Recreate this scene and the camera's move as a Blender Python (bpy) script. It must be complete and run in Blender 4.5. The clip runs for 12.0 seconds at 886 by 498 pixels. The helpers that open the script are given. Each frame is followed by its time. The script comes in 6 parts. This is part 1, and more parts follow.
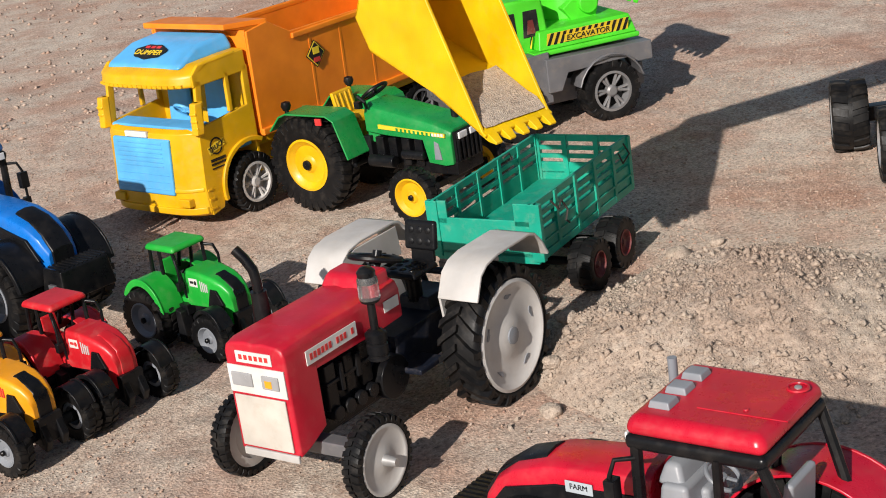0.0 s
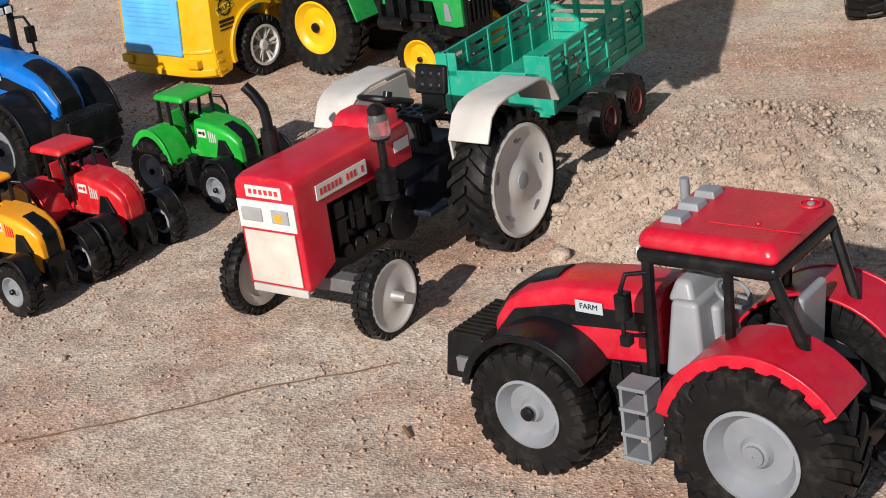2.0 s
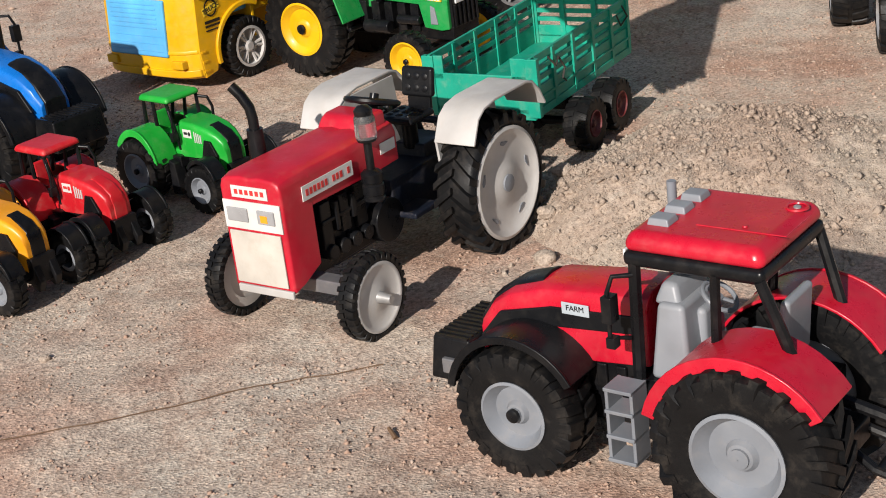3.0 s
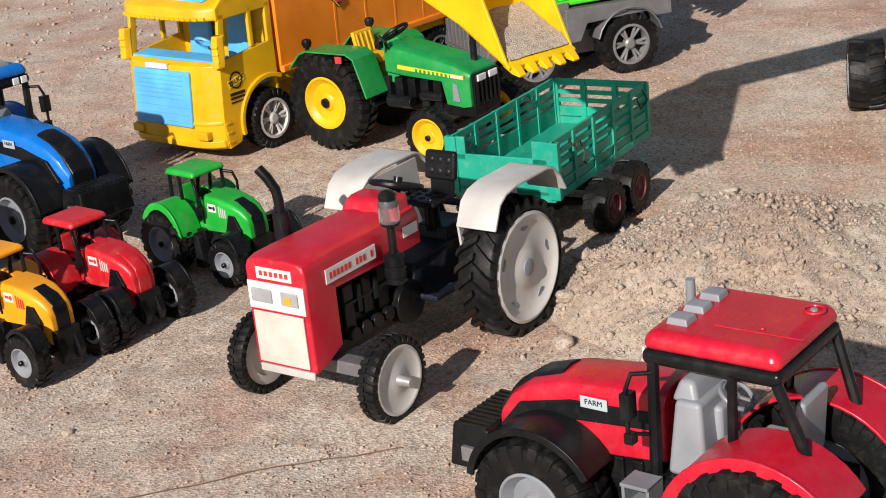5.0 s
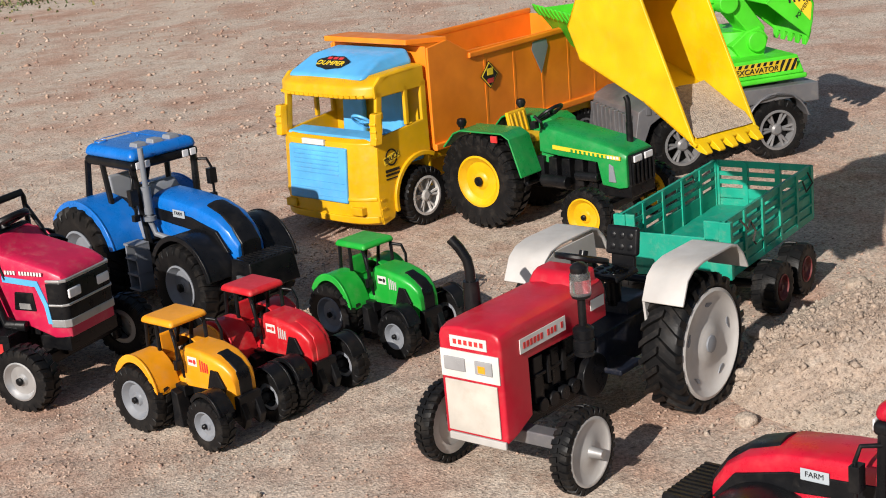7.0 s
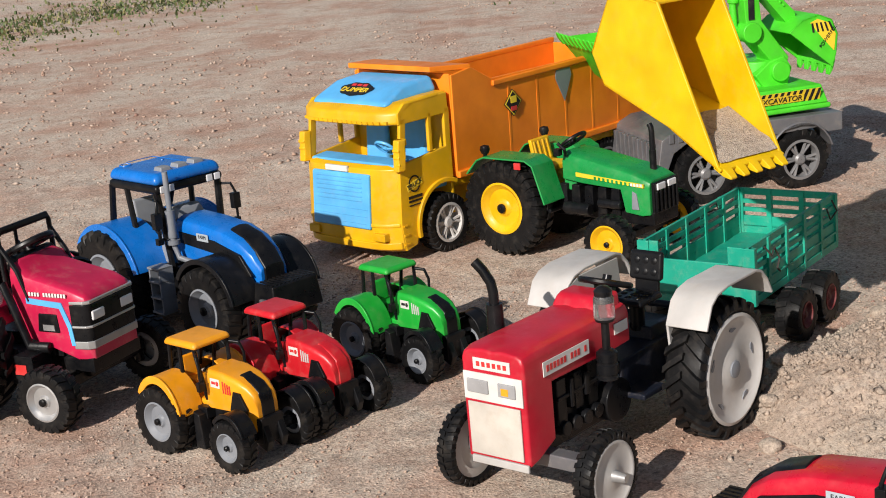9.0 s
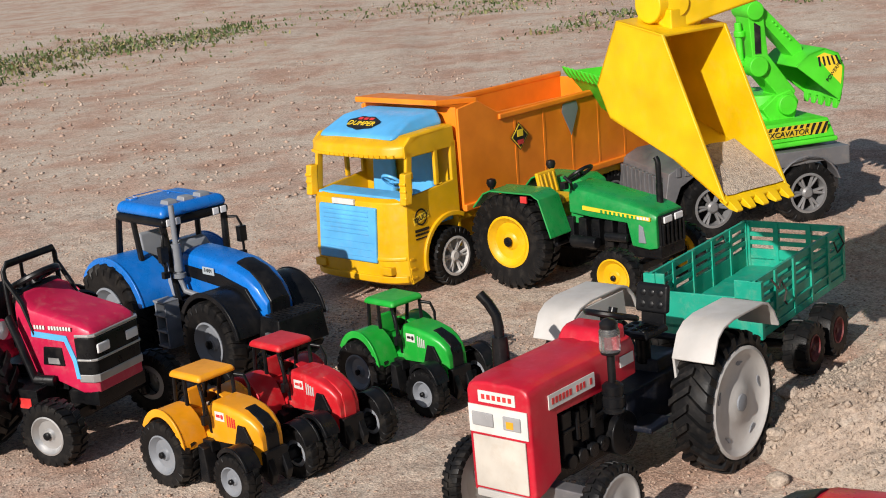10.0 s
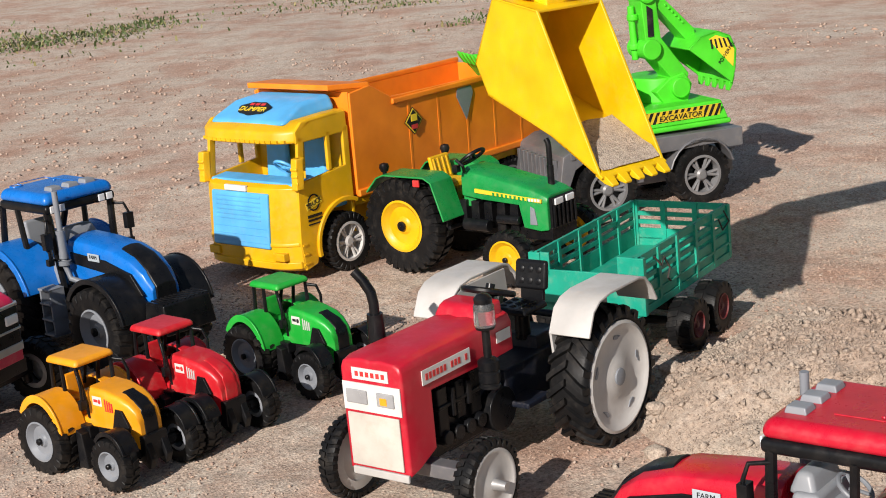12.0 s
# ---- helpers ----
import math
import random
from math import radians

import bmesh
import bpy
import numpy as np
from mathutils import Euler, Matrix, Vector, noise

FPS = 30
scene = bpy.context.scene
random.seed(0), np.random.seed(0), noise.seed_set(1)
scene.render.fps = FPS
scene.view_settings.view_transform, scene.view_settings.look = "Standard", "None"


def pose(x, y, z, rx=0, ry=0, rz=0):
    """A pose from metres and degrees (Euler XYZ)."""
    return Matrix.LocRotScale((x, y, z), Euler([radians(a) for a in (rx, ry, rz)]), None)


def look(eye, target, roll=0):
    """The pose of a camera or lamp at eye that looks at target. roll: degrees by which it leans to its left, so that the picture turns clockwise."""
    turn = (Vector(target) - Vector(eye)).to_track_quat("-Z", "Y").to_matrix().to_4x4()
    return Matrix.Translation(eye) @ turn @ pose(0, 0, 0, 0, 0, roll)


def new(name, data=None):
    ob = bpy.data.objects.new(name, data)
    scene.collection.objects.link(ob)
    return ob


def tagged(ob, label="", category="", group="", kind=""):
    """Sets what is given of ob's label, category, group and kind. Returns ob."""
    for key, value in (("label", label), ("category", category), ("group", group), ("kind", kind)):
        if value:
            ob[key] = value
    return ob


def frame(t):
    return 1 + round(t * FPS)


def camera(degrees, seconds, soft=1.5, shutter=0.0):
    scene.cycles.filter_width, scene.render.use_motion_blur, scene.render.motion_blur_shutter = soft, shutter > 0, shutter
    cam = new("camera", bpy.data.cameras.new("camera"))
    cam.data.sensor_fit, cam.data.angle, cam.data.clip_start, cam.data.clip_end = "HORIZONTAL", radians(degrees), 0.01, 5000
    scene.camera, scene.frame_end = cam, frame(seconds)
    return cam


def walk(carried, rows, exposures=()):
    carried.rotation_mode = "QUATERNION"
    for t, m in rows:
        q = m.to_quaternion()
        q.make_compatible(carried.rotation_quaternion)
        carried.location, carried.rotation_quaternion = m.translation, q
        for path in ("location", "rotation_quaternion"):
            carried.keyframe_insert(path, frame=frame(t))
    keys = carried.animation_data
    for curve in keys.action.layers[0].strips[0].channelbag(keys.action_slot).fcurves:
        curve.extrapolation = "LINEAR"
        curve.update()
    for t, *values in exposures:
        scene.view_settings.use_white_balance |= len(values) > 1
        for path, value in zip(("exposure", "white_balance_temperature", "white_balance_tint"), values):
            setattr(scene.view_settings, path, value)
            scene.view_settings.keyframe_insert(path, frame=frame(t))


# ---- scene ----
cam = camera(31.59, 12.0, soft=1.0)
PATH = [
    (0, (0.0582, -0.8830, 0.3692), (0.0392, 0.0635, 0.0471), -8.16),
    (0.5, (0.0563, -0.8829, 0.3584), (0.0325, 0.0544, 0.0108), -8.06),
    (1, (0.0518, -0.8869, 0.3442), (0.0268, 0.0424, -0.0244), -7.98),
    (1.5, (0.0498, -0.8896, 0.3363), (0.0251, 0.0377, -0.0371), -7.74),
    (2, (0.0498, -0.8943, 0.3342), (0.0215, 0.0326, -0.0400), -7.70),
    (2.5, (0.0471, -0.8930, 0.3331), (0.0241, 0.0344, -0.0404), -7.43),
    (4.5, (0.0523, -0.9024, 0.3389), (0.0415, 0.0284, -0.0263), -6.28),
    (5, (0.0459, -0.9002, 0.3522), (0.0243, 0.0401, 0.0125), -5.94),
    (5.5, (0.0222, -0.9020, 0.3548), (-0.0203, 0.0457, 0.0387), -5.74),
    (6, (0.0030, -0.9047, 0.3546), (-0.0510, 0.0488, 0.0582), -5.64),
    (6.5, (-0.0079, -0.9067, 0.3508), (-0.0705, 0.0479, 0.0596), -5.52),
    (7, (-0.0140, -0.9106, 0.3503), (-0.0800, 0.0470, 0.0700), -5.41),
    (9, (-0.0163, -0.9124, 0.3446), (-0.0936, 0.0506, 0.0863), -5.19),
    (9.5, (-0.0159, -0.9123, 0.3439), (-0.0975, 0.0521, 0.0925), -5.24),
    (10, (-0.0144, -0.9110, 0.3425), (-0.0959, 0.0573, 0.1065), -5.25),
    (10.5, (-0.0149, -0.9106, 0.3414), (-0.0957, 0.0604, 0.1165), -5.17),
    (11, (-0.0165, -0.9084, 0.3400), (-0.0983, 0.0619, 0.1119), -5.16),
    (11.5, (-0.0072, -0.9094, 0.3392), (-0.0684, 0.0617, 0.1085), -5.47),
    (12, (0.0134, -0.9088, 0.3278), (-0.0231, 0.0610, 0.0868), -5.42),
]
walk(cam, [(t, look(eye, target, roll)) for t, eye, target, roll in PATH],
     [(0.0, 0.18), (2.5, 0.18), (4.5, 0.08), (5.0, 0.28), (5.5, 0.24), (6.5, 0.2), (9.0, 0.13), (11.0, 0.11), (11.6, 0.12), (12.0, 0.24)])

# ---- world and sun ----
world = bpy.data.worlds.new("sky")
scene.world = world
world.use_nodes = True
wn = world.node_tree.nodes
sky = wn.new("ShaderNodeTexSky")
sky.sky_type, sky.sun_disc = "NISHITA", False
sky.sun_elevation, sky.sun_rotation = radians(28.5), radians(207)
wn["Background"].inputs["Strength"].default_value = 0.062
world.node_tree.links.new(sky.outputs[0], wn["Background"].inputs["Color"])
sun_data = bpy.data.lights.new("sun", "SUN")
sun_data.energy, sun_data.angle, sun_data.color = 5.0, radians(0.6), (1.0, 0.93, 0.865)
sun = new("sun", sun_data)
sun.matrix_world = look((-3.632, -7.128, 4.344), (0, 0, 0))
scene.view_settings.exposure = 0.18

# ---- materials ----
def material(name):
    m = bpy.data.materials.new(name)
    m.use_nodes = True
    nt = m.node_tree
    return m, nt, nt.nodes["Principled BSDF"]


def node(nt, kind, **values):
    n = nt.nodes.new(kind)
    for key, value in values.items():
        n.inputs[key].default_value = value
    return n


def ramp(nt, source, stops):
    r = nt.nodes.new("ShaderNodeValToRGB")
    el = r.color_ramp.elements
    while len(el) < len(stops):
        el.new(0.5)
    for e, (p, c) in zip(el, stops):
        e.position, e.color = p, (*c, 1)
    nt.links.new(source, r.inputs[0])
    return r


def mixed(nt, fac, a, b, mode="MIX"):
    n = nt.nodes.new("ShaderNodeMix")
    n.data_type, n.blend_type = "RGBA", mode
    for socket, value in ((n.inputs[0], fac), (n.inputs[6], a), (n.inputs[7], b)):
        if isinstance(value, (int, float)):
            socket.default_value = value
        elif isinstance(value, tuple):
            socket.default_value = (*value, 1)
        else:
            nt.links.new(value, socket)
    return n.outputs[2]


def plastic(name, colour, rough=0.32, dust=0.35, metal=0.0, bump=0.06, clear=0.0, glow=0.0):
    """Moulded toy plastic: soft colour drift, fine relief, dry sand dust in specks and on upward faces' film."""
    m, nt, p = material(name)
    co = nt.nodes.new("ShaderNodeTexCoord")
    big = node(nt, "ShaderNodeTexNoise", Scale=38.0, Detail=4.0)
    fine = node(nt, "ShaderNodeTexNoise", Scale=900.0, Detail=3.0)
    film = node(nt, "ShaderNodeTexNoise", Scale=120.0, Detail=6.0, Roughness=0.7)
    for n in (big, fine, film):
        nt.links.new(co.outputs["Object"], n.inputs["Vector"])
    dark = tuple(c * 0.8 for c in colour)
    lite = tuple(min(1, c * 1.12 + 0.004) for c in colour)
    base = ramp(nt, big.outputs[0], [(0.3, dark), (0.72, lite)]).outputs[0]
    mask = ramp(nt, film.outputs[0], [(0.5, (0, 0, 0)), (0.78, (dust,) * 3)]).outputs[0]
    nt.links.new(mixed(nt, mask, base, (0.42, 0.34, 0.26)), p.inputs["Base Color"])
    r = ramp(nt, film.outputs[0], [(0.35, (rough,) * 3), (0.8, (min(1, rough + 0.3),) * 3)]).outputs[0]
    nt.links.new(r, p.inputs["Roughness"])
    b = node(nt, "ShaderNodeBump", Strength=bump, Distance=0.0006)
    nt.links.new(fine.outputs[0], b.inputs["Height"])
    nt.links.new(b.outputs[0], p.inputs["Normal"])
    p.inputs["Metallic"].default_value = metal
    if max(colour) < 0.03:
        p.inputs["Specular IOR Level"].default_value = 0.22
    if clear:
        p.inputs["Transmission Weight"].default_value = clear
    if glow:
        thin = nt.nodes.new("ShaderNodeBsdfTranslucent")
        thin.inputs["Color"].default_value = (*colour, 1)
        mix = nt.nodes.new("ShaderNodeMixShader")
        mix.inputs[0].default_value = glow
        nt.links.new(p.outputs[0], mix.inputs[1])
        nt.links.new(thin.outputs[0], mix.inputs[2])
        nt.links.new(mix.outputs[0], nt.nodes["Material Output"].inputs["Surface"])
    return m


RED = plastic("red_plastic", (0.49, 0.008, 0.026), 0.3, 0.10)
FARMRED = plastic("crimson_plastic", (0.50, 0.006, 0.025), 0.22, 0.07)
TOYRED = plastic("toy_red_plastic", (0.55, 0.012, 0.02), 0.3, 0.2)
PINK = plastic("raspberry_plastic", (0.5, 0.01, 0.06), 0.3, 0.2)
YELLOW = plastic("yellow_plastic", (0.84, 0.47, 0.004), 0.3, 0.12, glow=0.15)
BUCKETYELLOW = plastic("bright_yellow_plastic", (0.9, 0.6, 0.004), 0.3, 0.08, glow=0.25)
GOLD = plastic("amber_plastic", (0.82, 0.33, 0.008), 0.28, 0.15)
ORANGE = plastic("orange_plastic", (1.0, 0.25, 0.010), 0.34, 0.03, glow=0.08)
BLUE = plastic("blue_plastic", (0.004, 0.155, 0.56), 0.2, 0.05)
SKYBLUE = plastic("sky_blue_plastic", (0.1, 0.42, 0.78), 0.32, 0.12)
GREEN = plastic("leaf_green_plastic", (0.012, 0.36, 0.035), 0.28, 0.12)
DEEPGREEN = plastic("deep_green_plastic", (0.010, 0.26, 0.055), 0.22, 0.08)
LIME = plastic("lime_plastic", (0.09, 0.74, 0.03), 0.32, 0.08, glow=0.2)
TEAL = plastic("teal_plastic", (0.006, 0.33, 0.22), 0.36, 0.22)
WHITE = plastic("white_plastic", (0.50, 0.485, 0.465), 0.35, 0.22)
CREAM = plastic("aged_white_plastic", (0.56, 0.52, 0.46), 0.45, 0.5)
GREY = plastic("grey_plastic", (0.195, 0.21, 0.235), 0.38, 0.15)
SILVER = plastic("silver_plastic", (0.45, 0.45, 0.45), 0.3, 0.15, 0.6)
RIMGREY = plastic("rim_grey_plastic", (0.22, 0.22, 0.225), 0.32, 0.15, 0.3)
DARKGREY = plastic("gunmetal_plastic", (0.16, 0.16, 0.17), 0.34, 0.25, 0.3)
BLACK = plastic("black_plastic", (0.005, 0.0053, 0.0065), 0.24, 0.03)
NAVY = plastic("dark_blue_black_plastic", (0.009, 0.012, 0.022), 0.34, 0.14)
TYRE = plastic("tyre_rubber", (0.0045, 0.0045, 0.005), 0.38, 0.06, 0.0, 0.15)
MAROON = plastic("maroon_plastic", (0.14, 0.02, 0.02), 0.45, 0.4)
GREYLAMP = plastic("grey_lamp_print", (0.33, 0.33, 0.335), 0.12, 0.05)
DASHGREY = plastic("pale_grey_plastic", (0.25, 0.265, 0.29), 0.35, 0.06)
PLATEGREY = plastic("pale_plate", (0.40, 0.45, 0.49), 0.3, 0.05)
LAMP = plastic("lamp_plastic", (0.75, 0.75, 0.76), 0.12, 0.05)
CLEAR = plastic("clear_plastic", (0.6, 0.6, 0.6), 0.1, 0.12, 0, 0.03, 0.88)
INK = plastic("printed_black", (0.012, 0.012, 0.014), 0.35, 0.1)
PAPER = plastic("sticker_white", (0.66, 0.65, 0.62), 0.35, 0.2)
REDINK = plastic("printed_red", (0.6, 0.03, 0.03), 0.35, 0.1)
YELLOWINK = plastic("printed_yellow", (0.85, 0.6, 0.03), 0.35, 0.1)
WIRE = plastic("dark_wire", (0.03, 0.025, 0.02), 0.6, 0.3)


def sand_material(name, gravel=1.0, shade=1.0, even=0.0, grain=620.0, contrast=1.0):
    """Dry packed sand: pale beige with rusty gravel drifts and grey dust, grain by grain."""
    m, nt, p = material(name)
    co = nt.nodes.new("ShaderNodeTexCoord")
    def noise_at(scale, detail=5.0, rough=0.6):
        n = node(nt, "ShaderNodeTexNoise", Scale=scale, Detail=detail, Roughness=rough)
        nt.links.new(co.outputs["Object"], n.inputs["Vector"])
        return n.outputs[0]
    k = shade
    patches = ramp(nt, noise_at(7.0, 8.0, 0.62), [(0.36, (0.545 * k, 0.48 * k, 0.41 * k)), (0.47, (0.515 * k, 0.43 * k, 0.36 * k)), (0.56, (0.48 * k, 0.348 * k, 0.28 * k)), (0.68, (0.41 * k, 0.26 * k, 0.195 * k))]).outputs[0]
    patches = mixed(nt, even, patches, (0.52 * k, 0.445 * k, 0.365 * k))
    rust = ramp(nt, noise_at(34.0, 9.0, 0.78), [(0.46, (0, 0, 0)), (0.60, (0.55 * gravel,) * 3)]).outputs[0]
    col = mixed(nt, rust, patches, (0.32 * k, 0.185 * k, 0.13 * k))
    pale = ramp(nt, noise_at(17.0, 9.0, 0.72), [(0.52, (0, 0, 0)), (0.64, (0.6,) * 3)]).outputs[0]
    col = mixed(nt, pale, col, (0.58 * k, 0.52 * k, 0.45 * k))
    speck = ramp(nt, noise_at(330.0, 5.0, 0.75), [(0.32, (0.42,) * 3), (0.47, (1, 1, 1)), (0.7, (1.4, 1.36, 1.3))]).outputs[0]
    col = mixed(nt, 0.85 * contrast, col, speck, "MULTIPLY")
    vor = nt.nodes.new("ShaderNodeTexVoronoi")
    vor.inputs["Scale"].default_value = grain
    nt.links.new(co.outputs["Object"], vor.inputs["Vector"])
    crumb = ramp(nt, vor.outputs["Color"], [(0.12, (0.40, 0.36, 0.32)), (0.34, (0.86, 0.83, 0.80)), (0.62, (1.06, 1.05, 1.02)), (0.85, (1.3, 1.28, 1.22))]).outputs[0]
    tint = mixed(nt, 0.6 * contrast, col, crumb, "MULTIPLY")
    nt.links.new(tint, p.inputs["Base Color"])
    p.inputs["Roughness"].default_value = 0.95
    p.inputs["Specular IOR Level"].default_value = 0.15
    b1 = node(nt, "ShaderNodeBump", Strength=0.5, Distance=0.0010)
    nt.links.new(noise_at(620.0, 5.0, 0.7), b1.inputs["Height"])
    b2 = node(nt, "ShaderNodeBump", Strength=0.5, Distance=0.0008)
    nt.links.new(vor.outputs["Distance"], b2.inputs["Height"])
    nt.links.new(b1.outputs[0], b2.inputs["Normal"])
    nt.links.new(b2.outputs[0], p.inputs["Normal"])
    return m


SAND = sand_material("dry_sand")
HEAPSAND = sand_material("dug_sand", 0.25, 0.78, 0.6, 900.0, 0.7)
m, nt, p = material("pebble")
info = nt.nodes.new("ShaderNodeNewGeometry")
nt.links.new(ramp(nt, info.outputs["Random Per Island"], [(0.0, (0.43, 0.33, 0.26)), (0.5, (0.37, 0.24, 0.175)), (0.8, (0.47, 0.38, 0.31)), (1.0, (0.28, 0.165, 0.125))]).outputs[0], p.inputs["Base Color"])
p.inputs["Roughness"].default_value = 0.95
PEBBLE = m
m, nt, p = material("grass_blade")
info = nt.nodes.new("ShaderNodeNewGeometry")
nt.links.new(ramp(nt, info.outputs["Random Per Island"], [(0.0, (0.05, 0.09, 0.02)), (0.6, (0.10, 0.13, 0.04)), (1.0, (0.26, 0.22, 0.09))]).outputs[0], p.inputs["Base Color"])
p.inputs["Roughness"].default_value = 0.7
GRASS = m
m, nt, p = material("dry_twig")
p.inputs["Base Color"].default_value = (0.13, 0.075, 0.04, 1)
p.inputs["Roughness"].default_value = 0.8
TWIG = m

# ---- mesh tools ----
def put(name, bm, mat, parent=None, label="", bevel=0.0, smooth=True, at=None, seg=2):
    me = bpy.data.meshes.new(name)
    bmesh.ops.recalc_face_normals(bm, faces=bm.faces)
    bm.to_mesh(me)
    bm.free()
    return put_mesh(name, me, mat, parent, label, bevel, smooth, at, seg)


def put_mesh(name, me, mat, parent=None, label="", bevel=0.0, smooth=True, at=None, seg=2):
    if not me.materials:
        me.materials.append(mat)
        if smooth:
            me.polygons.foreach_set("use_smooth", [True] * len(me.polygons))
            me.set_sharp_from_angle(angle=radians(38))
    ob = new(name, me)
    if at is not None:
        ob.matrix_basis = at
    if parent is not None:
        ob.parent = parent
    if bevel:
        mod = ob.modifiers.new("bevel", "BEVEL")
        mod.width, mod.segments, mod.limit_method, mod.angle_limit = bevel, seg, "ANGLE", radians(35)
        ob.modifiers.new("normals", "WEIGHTED_NORMAL")
    if label:
        ob["label"] = label
    return ob


def thing(name, m, label, category, group=""):
    ob = new(name)
    ob.empty_display_size = 0.02
    ob.matrix_basis = m
    return tagged(ob, label, category, group)


def box(bm, x0, x1, y0, y1, z0, z1, taper=0.0):
    v = [bm.verts.new((x, y, z)) for z, k in ((z0, 0), (z1, taper)) for x, y in ((x0 + k, y0 + k), (x1 - k, y0 + k), (x1 - k, y1 - k), (x0 + k, y1 - k))]
    for f in ((3, 2, 1, 0), (4, 5, 6, 7), (0, 1, 5, 4), (1, 2, 6, 5), (2, 3, 7, 6), (3, 0, 4, 7)):
        bm.faces.new([v[i] for i in f])
    return v


def loft(bm, rings, caps=True, closed=True):
    rows = [[bm.verts.new(p) for p in r] for r in rings]
    n = len(rows[0])
    for a, b in zip(rows, rows[1:]):
        for i in range(n if closed else n - 1):
            j = (i + 1) % n
            bm.faces.new((a[i], a[j], b[j], b[i]))
    if caps:
        bm.faces.new(rows[0][::-1])
        bm.faces.new(rows[-1])
    return rows


def prism(bm, profile, y0, y1):
    """A side outline of (x, z), pushed from y0 to y1."""
    loft(bm, [[(x, y, z) for x, z in profile] for y in (y0, y1)])


def sheet(bm, profile, y0, y1, t):
    """A bent plate: the open line of (x, z) given thickness t on its inside, from y0 to y1."""
    n = len(profile)
    inner = []
    for i, (x, z) in enumerate(profile):
        a, b = profile[max(i - 1, 0)], profile[min(i + 1, n - 1)]
        dx, dz = b[0] - a[0], b[1] - a[1]
        k = math.hypot(dx, dz) or 1
        inner.append((x + dz / k * t, z - dx / k * t))
    prism(bm, list(profile) + inner[::-1], y0, y1)


def ring_of(c, axis, r, n=14):
    axis = Vector(axis).normalized()
    u = axis.orthogonal().normalized()
    w = axis.cross(u)
    return [tuple(Vector(c) + r * (math.cos(2 * math.pi * i / n) * u + math.sin(2 * math.pi * i / n) * w)) for i in range(n)]


def rod(bm, a, b, r, r2=None, n=12):
    d = Vector(b) - Vector(a)
    loft(bm, [ring_of(a, d, r, n), ring_of(b, d, r if r2 is None else r2, n)])


def tube(bm, pts, r, n=8, closed=False):
    pts = [Vector(q) for q in pts]
    rings, u = [], None
    for i, q in enumerate(pts):
        a = pts[i - 1] if (i or closed) else q
        b = pts[(i + 1) % len(pts)] if (i < len(pts) - 1 or closed) else q
        d = (b - a).normalized()
        u = d.orthogonal().normalized() if u is None else (u - d * u.dot(d)).normalized()
        w = d.cross(u)
        rings.append([tuple(q + r * (math.cos(2 * math.pi * k / n) * u + math.sin(2 * math.pi * k / n) * w)) for k in range(n)])
    if closed:
        rings.append(rings[0])
    rows = [[bm.verts.new(p) for p in r_] for r_ in (rings[:-1] if closed else rings)]
    if closed:
        rows.append(rows[0])
    for a, b in zip(rows, rows[1:]):
        for i in range(n):
            j = (i + 1) % n
            bm.faces.new((a[i], a[j], b[j], b[i]))
    if not closed:
        bm.faces.new(rows[0][::-1])
        bm.faces.new(rows[-1])


def lathe(bm, profile, n=36, axis="y", c=(0, 0, 0), caps=False):
    """(r, h) turned about the axis."""
    rings = []
    for r, h in profile:
        ring = []
        for i in range(n):
            a = 2 * math.pi * i / n
            x, z = r * math.cos(a), r * math.sin(a)
            ring.append((c[0] + x, c[1] + h, c[2] + z) if axis == "y" else (c[0] + x, c[1] + z, c[2] + h))
        rings.append(ring)
    loft(bm, rings, caps)


def arc(cx, cz, r, a0, a1, n=12, rz=None):
    rz = r if rz is None else rz
    return [(cx + r * math.cos(radians(a0 + (a1 - a0) * i / n)), cz + rz * math.sin(radians(a0 + (a1 - a0) * i / n))) for i in range(n + 1)]


def B():
    return bmesh.new()


def lettering(text, size, mat, parent, m, name="lettering", depth=0.0002):
    cu = bpy.data.curves.new(name, "FONT")
    cu.body, cu.size, cu.extrude, cu.align_x, cu.align_y = text, size, depth, "CENTER", "CENTER"
    tmp = bpy.data.objects.new(name, cu)
    me = bpy.data.meshes.new_from_object(tmp)
    bpy.data.objects.remove(tmp)
    me.materials.clear()
    return put_mesh(name, me, mat, parent, smooth=False, at=m)


def plate(bm, m, w, h, t=0.0004):
    """A thin plate, w by h, in the local plane of m, centred."""
    v = box(bm, -w / 2, w / 2, -h / 2, h / 2, 0, t)
    bmesh.ops.transform(bm, matrix=m, verts=v)


def strokes(bm, m, w, h, n, gap=()):
    """A row of n plain upright bars in the local plane of m."""
    for k in range(n):
        if k not in gap:
            plate(bm, m @ T3(-w / 2 + w * (k + 0.5) / n, 0, 0), w / n * 0.62, h, 0.0002)


SIDE_L = Matrix(((-1, 0, 0, 0), (0, 0, 1, 0), (0, 1, 0, 0), (0, 0, 0, 1)))  # reads on the +Y side
SIDE_R = Matrix(((1, 0, 0, 0), (0, 0, -1, 0), (0, 1, 0, 0), (0, 0, 0, 1)))  # reads on the -Y side
FRONT = Matrix(((0, 0, 1, 0), (1, 0, 0, 0), (0, 1, 0, 0), (0, 0, 0, 1)))  # reads from +X


def T3(x, y, z):
    return Matrix.Translation((x, y, z))


